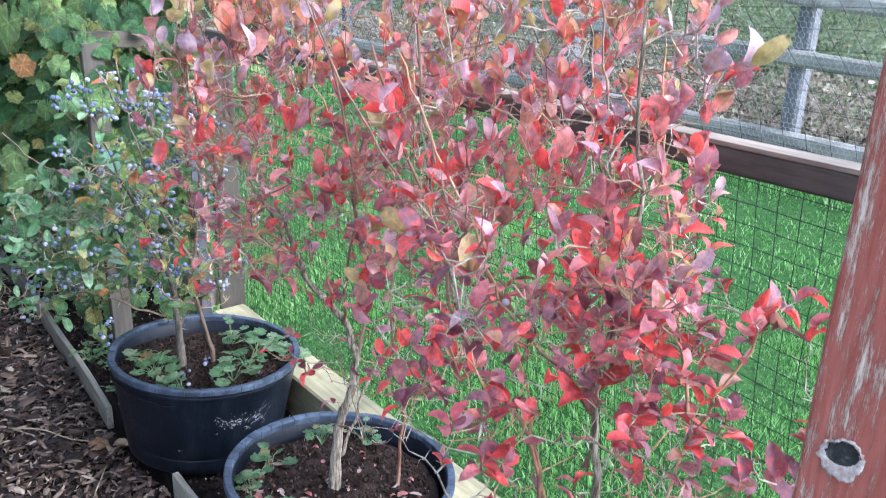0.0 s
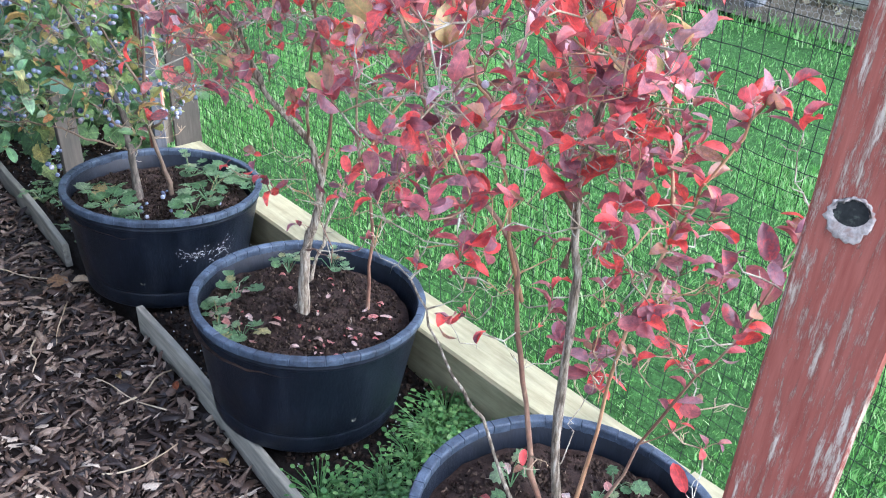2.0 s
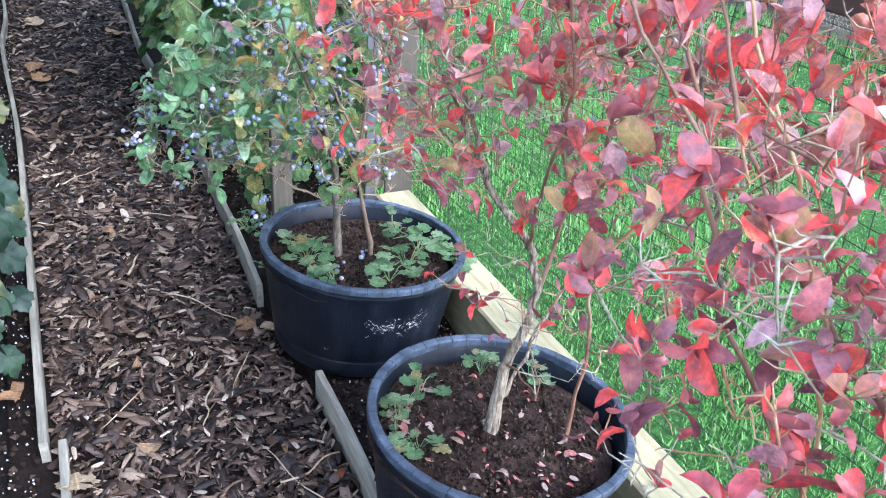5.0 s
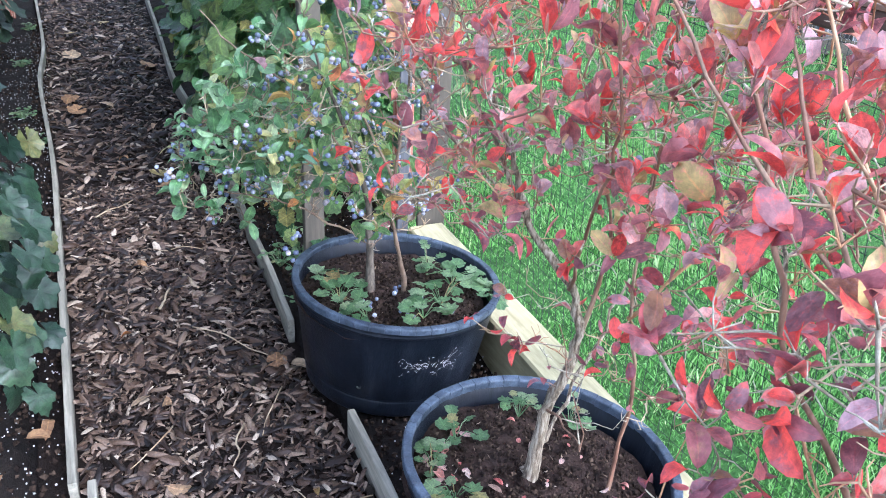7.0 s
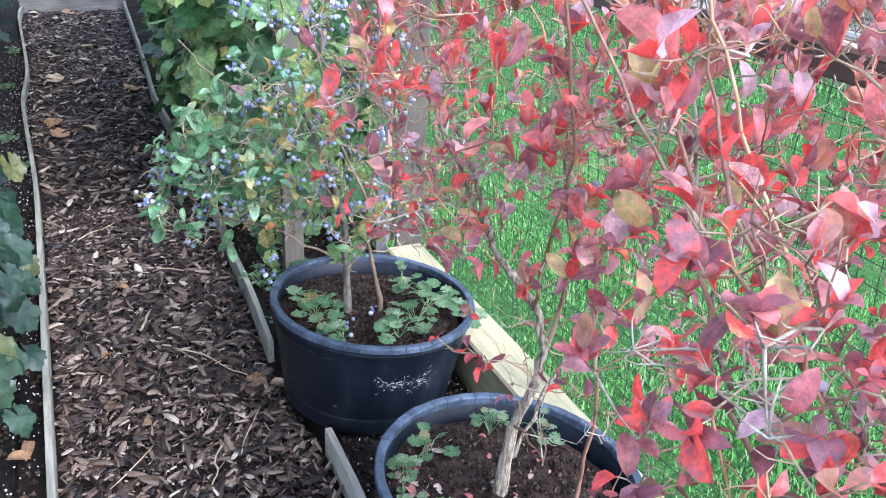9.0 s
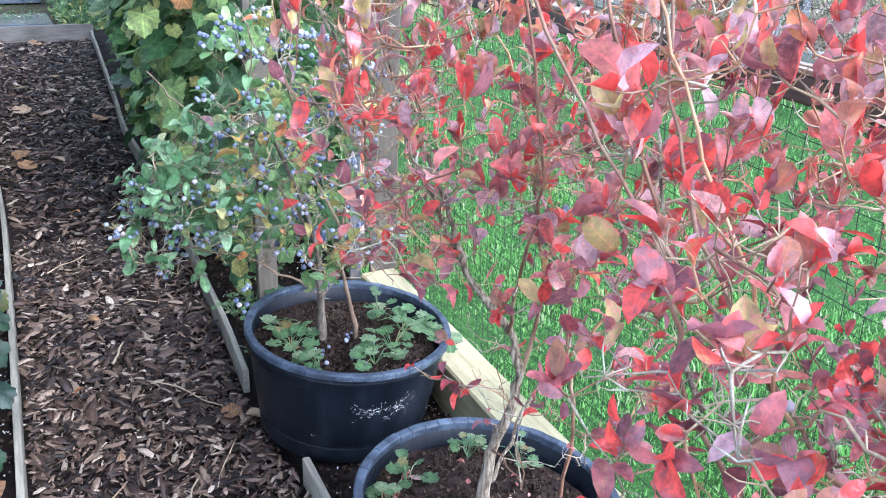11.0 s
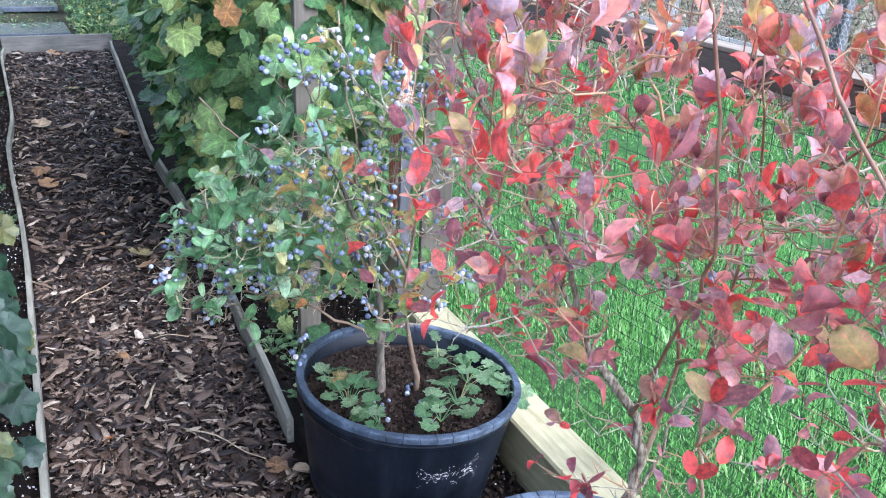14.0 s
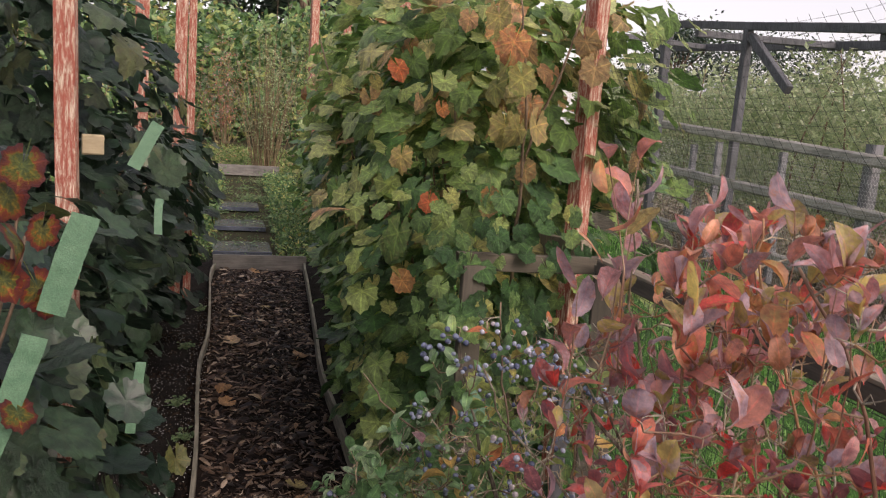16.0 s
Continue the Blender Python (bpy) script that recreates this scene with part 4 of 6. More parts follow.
random.seed(21)
V = Vector
L2 = [([(0.82, 1.24, 0.235), (0.83, 1.23, 0.42), (0.86, 1.21, 0.55), (0.84, 1.22, 0.65), (0.78, 1.26, 0.75), (0.75, 1.28, 0.86), (0.70, 1.31, 0.97), (0.62, 1.36, 1.08), (0.57, 1.40, 1.16)], 0.019, 0.0022),
      ([(0.815, 1.245, 0.28), (0.86, 1.25, 0.36), (0.92, 1.26, 0.48), (0.98, 1.26, 0.62)], 0.008, 0.003),
      ([(0.86, 1.21, 0.55), (0.88, 1.20, 0.73), (0.85, 1.20, 0.95), (0.92, 1.15, 1.15), (0.93, 1.13, 1.25)], 0.006, 0.002),
      ([(0.93, 1.17, 0.235), (0.94, 1.16, 0.47), (0.92, 1.17, 0.61), (0.92, 1.18, 0.73), (0.91, 1.15, 0.95), (0.86, 1.14, 1.14)], 0.006, 0.002),
      ([(0.78, 1.26, 0.75), (0.72, 1.31, 0.90), (0.67, 1.33, 1.0), (0.60, 1.34, 1.14)], 0.005, 0.002),
      ([(0.92, 1.17, 0.61), (1.0, 1.12, 0.76), (1.04, 1.06, 0.95), (1.02, 1.02, 1.12)], 0.005, 0.002),
      ([(0.84, 1.22, 0.65), (0.80, 1.14, 0.80), (0.78, 1.08, 0.95), (0.74, 1.10, 1.18), (0.70, 1.16, 1.30)], 0.005, 0.002),
      ([(0.83, 1.23, 0.42), (0.80, 1.13, 0.47), (0.77, 1.05, 0.50)], 0.003, 0.0015),
      ([(0.75, 1.28, 0.86), (0.68, 1.33, 1.05), (0.64, 1.35, 1.22), (0.63, 1.35, 1.36)], 0.004, 0.0015),
      ([(0.85, 1.20, 0.95), (0.80, 1.24, 1.10), (0.76, 1.28, 1.24), (0.75, 1.29, 1.33)], 0.004, 0.0015),
      ([(0.92, 1.18, 0.73), (0.98, 1.24, 0.92), (1.0, 1.28, 1.10), (0.99, 1.30, 1.26)], 0.004, 0.0015),
      ([(0.91, 1.15, 0.95), (0.92, 1.05, 1.05), (0.93, 0.98, 1.18), (0.92, 0.95, 1.28)], 0.004, 0.0015),
      ([(0.78, 1.26, 0.75), (0.68, 1.28, 0.86), (0.60, 1.34, 0.98), (0.53, 1.40, 1.05), (0.50, 1.44, 1.12)], 0.004, 0.0015),
      ([(0.88, 1.20, 0.73), (0.84, 1.05, 0.84), (0.82, 0.98, 0.98), (0.80, 0.96, 1.16)], 0.004, 0.0015)]
b2, lines2 = bush_frame("blueberry_bush", (0.83, 1.235, 0.235), "blueberry bush in crimson and purple autumn leaf in a tub", "bush", L2, [M_PALEBARK, M_PALEBARK] + [M_SHOOT, M_SHOOT, M_PALEBARK, M_TAN] * 3, "blueberry bushes")


def vase(cx, cy, z0, z1, r0, r1, lean=(0, 0), trimmed=False):
    """Random spots in an upright vase-shaped crown, thicker in its upper half."""
    def draw():
        w = random.random() ** 0.68
        a, q = random.uniform(0, 6.28), math.sqrt(random.random()) * (r0 + (r1 - r0) * min(1.0, w * 1.25)) * (1 - 0.35 * max(0, w - 0.8) / 0.2)
        p = V((cx + lean[0] * w + q * math.cos(a), cy + lean[1] * w + q * math.sin(a), z0 + (z1 - z0) * w))
        camera_spots = ((0.10, 0.05, 1.27), (0.15, 0.25, 1.25), (0.22, 0.35, 1.27), (0.2, 0.54, 1.32))  # camera positions that the leaves keep clear of
        near = min((p - V(e)).length for e in camera_spots)
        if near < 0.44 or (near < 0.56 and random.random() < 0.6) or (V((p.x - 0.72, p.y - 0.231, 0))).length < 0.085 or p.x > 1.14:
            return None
        if trimmed and p.y > 0.29 + (p.x - 0.2) * random.uniform(1.0, 1.25):  # cut back towards the next tub, along a sight line from the camera
            return None
        if trimmed and p.z > 0.90 + random.uniform(0, 0.08) and p.y < 0.03 + (p.x - 0.09) * 0.62:  # and above, beside the red post, along another camera sight line
            return None
        return p
    return draw


def thinned(draw, x0, keep):
    """The same crown with only a share of its spots beyond x0, on the lawn side."""
    def pick():
        p = draw()
        return None if p is None or (p.x > x0 and random.random() > keep) else p
    return pick


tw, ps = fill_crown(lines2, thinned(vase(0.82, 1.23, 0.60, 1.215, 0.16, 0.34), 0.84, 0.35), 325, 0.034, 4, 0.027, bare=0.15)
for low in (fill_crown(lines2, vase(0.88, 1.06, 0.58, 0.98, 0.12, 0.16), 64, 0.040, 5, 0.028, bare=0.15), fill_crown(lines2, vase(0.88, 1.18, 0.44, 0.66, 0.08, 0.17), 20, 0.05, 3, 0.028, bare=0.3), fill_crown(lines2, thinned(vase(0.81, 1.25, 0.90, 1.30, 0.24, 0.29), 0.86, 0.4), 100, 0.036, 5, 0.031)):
    tw, ps = tw + low[0], ps + low[1]
# upright end shoots with larger leaves
for x, y, z, h in ((0.63, 1.35, 1.14, 0.20), (0.60, 1.33, 1.12, 0.26), (0.575, 1.28, 1.16, 0.22), (0.75, 1.29, 1.14, 0.18), (0.76, 1.25, 1.17, 0.17), (0.69, 1.31, 1.10, 0.18), (0.83, 1.26, 1.14, 0.17), (0.98, 1.28, 1.10, 0.16), (0.655, 1.25, 1.14, 0.17), (0.79, 1.36, 1.10, 0.17), (0.87, 1.25, 1.13, 0.14), (0.93, 1.22, 1.08, 0.17), (0.74, 1.16, 1.12, 0.16), (0.72, 1.11, 1.14, 0.15), (0.54, 1.30, 1.06, 0.18), (0.62, 1.24, 1.02, 0.17)):
    u = [V((x, y, z)), V((x + random.uniform(-0.01, 0.02), y, z + h * 0.5)), V((x + random.uniform(-0.01, 0.03), y + 0.01, z + h))]
    tw.append([smooth_line(u, 3, 0.0015)])
    for k in range(6):
        a = k * 2.4 + x * 30
        ps.append(facing(u[0].lerp(u[2], 0.2 + 0.16 * k), V((math.cos(a), math.sin(a), random.uniform(0.6, 1.5))), V((-math.cos(a), -math.sin(a), 0.9)) + rnd(0.4), random.uniform(0.034, 0.058)))
random.shuffle(tw)
twig_parts(tw, 0.0009, (M_LICHEN, M_SHOOT, M_LICHEN, M_TWIG, M_TAN), b2)
dress(b2, ps, "red", "top", 1.11, 290)

random.seed(33)
L3 = [([(0.80, 0.53, 0.23), (0.79, 0.55, 0.50), (0.79, 0.55, 0.68), (0.78, 0.56, 0.86), (0.80, 0.54, 1.0), (0.79, 0.55, 1.2), (0.78, 0.56, 1.36)], 0.0135, 0.002),
      ([(0.79, 0.54, 0.24), (0.77, 0.57, 0.42), (0.75, 0.60, 0.62), (0.74, 0.62, 0.75), (0.69, 0.70, 0.88), (0.66, 0.76, 1.05), (0.62, 0.80, 1.22)], 0.0085, 0.002),
      ([(0.81, 0.52, 0.24), (0.82, 0.49, 0.62), (0.85, 0.46, 0.80), (0.87, 0.43, 0.90), (0.89, 0.41, 0.97)], 0.005, 0.002),
      ([(0.82, 0.51, 0.24), (0.86, 0.44, 0.52), (0.91, 0.38, 0.68), (0.95, 0.36, 0.82)], 0.0042, 0.0016),
      ([(0.77, 0.56, 0.24), (0.74, 0.62, 0.43), (0.70, 0.68, 0.55), (0.68, 0.73, 0.66)], 0.005, 0.002),
      ([(0.78, 0.56, 0.80), (0.71, 0.65, 0.93), (0.655, 0.742, 1.03), (0.62, 0.84, 1.14), (0.60, 0.92, 1.28)], 0.0042, 0.0016),
      ([(0.75, 0.60, 0.66), (0.70, 0.61, 0.88), (0.66, 0.62, 0.98), (0.62, 0.67, 1.12), (0.60, 0.72, 1.22)], 0.0036, 0.0015),
      ([(0.78, 0.56, 0.72), (0.88, 0.64, 0.88), (0.93, 0.72, 1.05), (0.95, 0.76, 1.22)], 0.005, 0.002),
      ([(0.69, 0.70, 0.88), (0.72, 0.80, 1.0), (0.74, 0.86, 1.12), (0.74, 0.88, 1.25)], 0.004, 0.0015),
      ([(0.79, 0.55, 0.95), (0.84, 0.62, 1.08), (0.86, 0.66, 1.2), (0.86, 0.68, 1.33)], 0.004, 0.0015),
      ([(0.85, 0.47, 0.80), (0.90, 0.55, 0.95), (0.92, 0.60, 1.1), (0.92, 0.62, 1.22)], 0.004, 0.0015),
      ([(0.71, 0.65, 0.93), (0.68, 0.74, 1.06), (0.69, 0.80, 1.18), (0.69, 0.82, 1.32)], 0.004, 0.0015)]
b3, lines3 = bush_frame("blueberry_bush", (0.80, 0.53, 0.23), "tall blueberry bush with red and plum-coloured autumn leaves", "bush", L3, [M_PALEBARK] + [M_SHOOT, M_TAN, M_SHOOT, M_PALEBARK] * 3, "blueberry bushes")
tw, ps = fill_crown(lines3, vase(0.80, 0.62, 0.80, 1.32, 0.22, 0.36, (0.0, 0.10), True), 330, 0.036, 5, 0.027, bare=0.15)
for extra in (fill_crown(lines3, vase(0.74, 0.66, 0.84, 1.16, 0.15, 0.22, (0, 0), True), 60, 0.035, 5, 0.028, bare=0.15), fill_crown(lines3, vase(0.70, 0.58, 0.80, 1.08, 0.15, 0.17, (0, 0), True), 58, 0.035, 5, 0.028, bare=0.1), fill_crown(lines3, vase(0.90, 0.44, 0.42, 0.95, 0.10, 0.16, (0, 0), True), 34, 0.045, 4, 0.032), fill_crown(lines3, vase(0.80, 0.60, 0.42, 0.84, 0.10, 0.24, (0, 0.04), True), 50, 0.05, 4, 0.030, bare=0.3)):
    tw, ps = tw + extra[0], ps + extra[1]
for line in (lines3[2], lines3[3]):
    for k in range(26):
        i = random.randrange(len(line) // 3, len(line) - 1)
        a = random.uniform(0, 6.28)
        ps.append(facing(line[i].lerp(line[i + 1], random.random()), V((math.cos(a), math.sin(a), random.uniform(-0.1, 0.9))), V((0, 0, 1)) + rnd(0.7), random.uniform(0.022, 0.042)))
random.shuffle(tw)
twig_parts(tw, 0.0009, (M_LICHEN, M_SHOOT, M_LICHEN, M_TWIG, M_TAN), b3)
dress(b3, ps, "red", "top", 1.2, 290, 0.98)


def berry_mesh():
    return lathe([(0.0, -1.0), (0.55, -0.83), (0.95, -0.3), (1.0, 0.1), (0.8, 0.62), (0.5, 0.86), (0.42, 0.98), (0.34, 0.86), (0.0, 0.8)], 10)


BERRY_SHAPE = berry_mesh()
BERRY = BERRY_SHAPE.mesh("berry", M_BERRY)


def berries(t, places, lo, hi, per):
    inv = Matrix.Translation(-t.location)
    made = []
    for p in places:
        for _ in range(random.randint(max(1, per - 3), per + 2)):
            m = Matrix.Translation(p + rnd(0.017) + Vector((0, 0, -0.008))) @ Euler(rnd(2)).to_matrix().to_4x4() @ Matrix.Scale(random.uniform(lo, hi), 4)
            made.append(m)
    for m in made[:290]:
        part("berry", BERRY, t, local=inv @ m)
    if made[290:]:
        joined("berry_rest", [BERRY_SHAPE], made[290:], M_BERRIES, t, True)


berries(b2, [V((0.63, 1.33, 0.98)), V((0.88, 1.18, 0.86)), V((0.74, 1.30, 0.92))], 0.0045, 0.006, 0)
berries(b3, [V((0.668, 0.592, 0.978)), V((0.89, 0.44, 0.84))], 0.0042, 0.005, -1)

random.seed(44)
L1 = [([(0.78, 1.93, 0.235), (0.775, 1.93, 0.38), (0.77, 1.94, 0.52), (0.72, 1.96, 0.68), (0.66, 1.98, 0.85), (0.63, 2.0, 1.0)], 0.021, 0.0015),
      ([(0.86, 1.90, 0.235), (0.83, 1.91, 0.40), (0.82, 1.91, 0.55), (0.85, 1.90, 0.78), (0.84, 1.93, 0.98)], 0.011, 0.002),
      ([(0.775, 1.94, 0.45), (0.66, 1.98, 0.58), (0.54, 2.03, 0.66), (0.44, 2.06, 0.70)], 0.005, 0.002),
      ([(0.77, 1.94, 0.40), (0.64, 1.99, 0.47), (0.54, 2.03, 0.50), (0.46, 2.05, 0.52)], 0.005, 0.002),
      ([(0.77, 1.94, 0.52), (0.65, 2.0, 0.72), (0.53, 2.05, 0.82), (0.46, 2.08, 0.90)], 0.005, 0.002),
      ([(0.83, 1.91, 0.45), (0.92, 1.88, 0.55), (0.98, 1.86, 0.64)], 0.004, 0.0015),
      ([(0.82, 1.91, 0.55), (0.76, 2.0, 0.75), (0.74, 2.06, 0.92), (0.72, 2.04, 1.06)], 0.005, 0.002)]
b1, lines1 = bush_frame("blueberry_bush", (0.79, 1.925, 0.235), "blueberry bush with small green leaves and clustered ripe berries", "bush", L1, [M_BARK] + [M_CANE] * 6, "blueberry bushes")


def crown_1():
    if random.random() < 0.42:
        c, r = V((0.51, 2.04, 0.60)), (0.15, 0.11, 0.17)
    else:
        c, r = V((0.76, 1.96, 0.70)), (0.25, 0.20, 0.36)
    d = rnd()
    while d.length > 1:
        d = rnd()
    return c + V((d.x * r[0], d.y * r[1], d.z * r[2]))


tw, ps = fill_crown(lines1, crown_1, 320, 0.032, 5, 0.034, bare=0.22)
ps = [m for m in ps if m.translation.x < 0.66 or random.random() < 0.6]
ends = [spray[0][-1] for spray in tw]
twig_parts(tw, 0.0011, (M_CANE, M_TWIG, M_LICHEN), b1)
left = [m for m in ps if m.translation.x < 0.60 + random.uniform(-0.06, 0.06)]
dress(b1, left, "mint", "mint", 5, 100)
dress(b1, [m for m in ps if m not in left], "green", "green", 5, 190)
red_ones = [facing(p + rnd(0.04), rnd() + V((0, 0, 0.3)), V((-0.3, -0.6, 0.8)), random.uniform(0.04, 0.062)) for p in
            [V(q) for q in ((0.70, 1.84, 0.84), (0.66, 1.86, 0.62), (0.70, 1.86, 0.66), (0.80, 1.84, 0.55), (0.78, 1.83, 0.47), (0.80, 1.83, 0.49), (0.84, 1.83, 0.48), (0.88, 1.86, 0.72), (0.60, 1.9, 0.72), (0.9, 1.85, 0.6), (0.74, 1.84, 0.76), (0.55, 1.95, 0.8))]]
leaf_parts("leaf", OVALS, red_ones, leaf_mats["red", False], b1)
spots = random.sample([e for e in ends if e.z > 0.42], 92) + [V((0.60, 1.97, 1.01)), V((0.64, 1.97, 1.02)), V((0.68, 1.95, 1.0)), V((0.72, 1.94, 1.01)), V((0.76, 1.93, 1.0)), V((0.62, 1.95, 0.97)), V((0.66, 1.93, 0.96)), V((0.70, 1.92, 0.97)), V((0.74, 1.91, 0.96)), V((0.79, 1.92, 0.98)), V((0.82, 1.90, 0.95)), V((0.57, 1.97, 0.99)), V((0.72, 1.95, 1.04)), V((0.67, 1.95, 1.04)), V((0.78, 1.90, 0.93)), V((0.60, 1.88, 0.48)), V((0.58, 1.88, 0.43)), V((0.84, 1.86, 0.74)), V((0.87, 1.86, 0.70))]
berries(b1, spots, 0.0042, 0.0062, 6)
dropped = thing("fallen_berries", (POT1[0], POT1[1], 0.25), "small fallen berries lying on the tub's soil", "berry")
berries(dropped, [V((POT1[0] + 0.17 * math.cos(a) * random.random(), POT1[1] - 0.16 * random.random(), 0.277)) for a in np.linspace(0, 6, 14)], 0.004, 0.006, 1)


# ---- weeds and litter ----
WEEDS = [lobed_leaf(c, d, 90 + i, 0.10, 16) for i, (c, d) in enumerate(((0.25, 0.3), (-0.3, 0.6), (0.5, 0.1)))]


ROUND = [oval_leaf(0.5, 0.2, 0.8, 95, True), oval_leaf(-0.4, 0.15, 0.75, 96, True)]


def weed(x, y, z, size, n, label, height=0.05, leaf=(0.018, 0.036), key="weed", apart=False):
    t = thing("weed", (x, y, z), label, "weed", "weeds")
    sh, poses = Shape(), []
    for i in range(n):
        a, q = random.uniform(0, 6.28), random.uniform(0.2, 1.0)
        tip = V((x + math.cos(a) * q * size, y + math.sin(a) * q * size, z + height * random.uniform(0.4, 1.15)))
        stem = Shape() if apart else sh
        tube(stem, [V((x, y, z - 0.004)), V((x, y, z)).lerp(tip, 0.55) + V((0, 0, 0.012)), tip], [0.0011, 0.0009, 0.0007], 4, False)
        if apart:
            part("stem", stem.mesh("stem", leaf_mats[key]), t)
        poses.append(facing(tip, V((math.cos(a), math.sin(a), 0.1)), V((0, 0, 1)) + rnd(0.5), random.uniform(*leaf)))
    if apart:
        leaf_parts("leaf", WEEDS, poses, leaf_mats[key], t)
    else:
        part("stem_rest", sh.mesh("stem_rest", leaf_mats[key]), t, "", "stuff")
        joined_leaves("leaf_rest", ROUND if key == "chickweed" else WEEDS, poses, leaf_mats[key], t)


random.seed(55)
for dx, dy, s, n in ((-0.13, -0.02, 0.06, 12), (-0.09, -0.10, 0.05, 9), (0.09, -0.10, 0.06, 11), (0.15, -0.03, 0.05, 10), (0.03, -0.14, 0.05, 9), (0.12, 0.06, 0.05, 8), (-0.15, 0.06, 0.04, 6)):
    weed(POT1[0] + dx, POT1[1] + dy, 0.270, s * 1.1, n, "bluish-green weed in the tub's soil", 0.045, (0.022, 0.044), "tub_weed", True)
weed(POT1[0] + 0.225, POT1[1] - 0.095, 0.245, 0.055, 10, "weed trailing over the tub's rim", 0.04, (0.022, 0.044), "tub_weed", True)
for dx, dy, s, n in ((-0.15, 0.07, 0.04, 8), (-0.08, 0.13, 0.04, 7), (-0.14, 0.0, 0.035, 5), (0.06, 0.15, 0.04, 6), (0.14, 0.10, 0.04, 6)):
    weed(POT2[0] + dx, POT2[1] + dy, 0.274, s, n + 3, "grey-green seedling weed in the tub's soil", 0.03, (0.014, 0.032), "tub_weed", True)
for dx, dy, s, n in ((-0.08, 0.10, 0.04, 8), (-0.12, 0.02, 0.04, 7), (0.02, 0.13, 0.03, 5), (0.14, 0.02, 0.04, 7)):
    weed(POT3[0] + dx, POT3[1] + dy, 0.250, s, n, "seedling weed in the tub's soil", 0.035, (0.014, 0.030), "tub_weed", True)
for x, y in ((0.98, 0.86), (1.02, 0.95), (0.93, 0.92), (1.03, 0.80), (0.90, 0.84), (0.84, 0.88), (0.76, 0.90), (0.98, 0.99), (0.70, 0.93), (1.02, 1.45), (1.0, 0.72), (0.82, 0.80), (0.94, 0.80), (0.88, 0.95), (1.04, 0.88), (0.99, 0.92), (0.80, 0.93), (0.72, 0.86), (0.95, 0.98), (0.92, 0.74), (1.03, 1.02), (0.68, 0.98)):
    weed(x, y, 0.034, 0.085, 85, "mat of small green weeds between the tubs", 0.045, (0.007, 0.016), "chickweed")
for x, y in ((0.02, 3.9), (-0.04, 4.3), (-0.06, 5.2), (-0.03, 6.1)):
    weed(x, y, 0.01, 0.05, 34, "low green weed at the edge of the bed", 0.04, (0.01, 0.022))
for x, y in ((0.78, 2.6), (0.80, 2.9), (0.74, 2.45), (0.86, 2.75), (0.78, 3.3), (0.78, 2.3), (0.72, 2.25), (0.88, 2.4), (0.96, 2.5), (0.82, 2.45), (0.70, 2.55)):
    weed(x, y, 0.032, 0.07, 26, "low weed under the bushes", 0.05, (0.01, 0.022))


def fallen(x, y, z, size, key, shapes, label, tilt=0.3):
    ob = new("fallen_leaf", leaf_mesh("fallen_leaf", shapes, random.randrange(len(shapes)), leaf_mats[key]))
    ob.matrix_basis = facing(V((x, y, z)), V((random.uniform(-1, 1), random.uniform(-1, 1), 0.02)), V((0, 0, 1)) + rnd(tilt), size)
    tagged(ob, label, "leaf", "fallen leaves")


random.seed(66)
for k in range(74):
    a, q = (random.uniform(0, 6.28), 0.17 * math.sqrt(random.random())) if k % 3 == 0 else (random.choice((-1.75, -1.2, -0.9, 2.5, 2.9)) + random.gauss(0, 0.3), random.uniform(0.115, 0.19))
    fallen(POT2[0] + q * math.cos(a), POT2[1] + q * math.sin(a) - 0.005, 0.281, random.choice((0.008, 0.011, 0.014, 0.018, 0.024, 0.030)), "pink", OVALS, "curled pink fallen leaf on potting soil")
for _ in range(9):
    a, q = random.uniform(0, 6.28), 0.16 * math.sqrt(random.random())
    fallen(POT3[0] + q * math.cos(a), POT3[1] + q * math.sin(a), 0.275, random.uniform(0.018, 0.032), "pink", OVALS, "pinkish fallen leaf on potting soil")
for x, y, s in ((0.327, 2.66, 0.06), (0.217, 1.98, 0.06), (0.175, 4.55, 0.08), (0.562, 5.03, 0.09), (0.165, 5.32, 0.09), (0.44, 3.42, 0.08), (0.47, 3.3, 0.07), (0.30, 2.0, 0.05), (0.30, 4.4, 0.06), (0.2, 4.3, 0.08), (0.36, 7.45, 0.09), (0.05, 2.0, 0.055),
                (0.0, 1.95, 0.05), (0.16, 1.62, 0.07), (0.26, 1.70, 0.06), (0.4, 6.2, 0.07), (0.58, 4.4, 0.06), (0.60, 2.03, 0.05), (0.56, 2.05, 0.05), (-0.02, 2.35, 0.06), (-0.06, 1.8, 0.06), (0.22, 5.9, 0.07), (0.5, 4.0, 0.05), (0.35, 3.6, 0.05)):
    fallen(x, y, 0.036, s, "dry", LOBES if s > 0.06 else OVALS, "dry yellowish fallen leaf on the mulch", 0.4)
for x, y in ((0.54, 1.56), (0.62, 1.45), (0.25, 2.3), (0.58, 1.2)):
    fallen(x, y, 0.036, 0.03, "hot", OVALS, "small red fallen leaf on the mulch", 0.4)


def stick(a, b, r, mat, label):
    sh = Shape()
    pts = smooth_line([a, V(a).lerp(V(b), 0.4) + rnd(0.012), V(a).lerp(V(b), 0.75) + rnd(0.008), b], 3, 0.001)
    pts = [V((p.x, p.y, max(p.z, 0.018))) for p in pts]
    tube(sh, pts, [r * (1 - 0.4 * i / (len(pts) - 1)) for i in range(len(pts))], 5)
    tagged(new("twig", sh.mesh("twig", mat)), label, "twig", "fallen twigs")


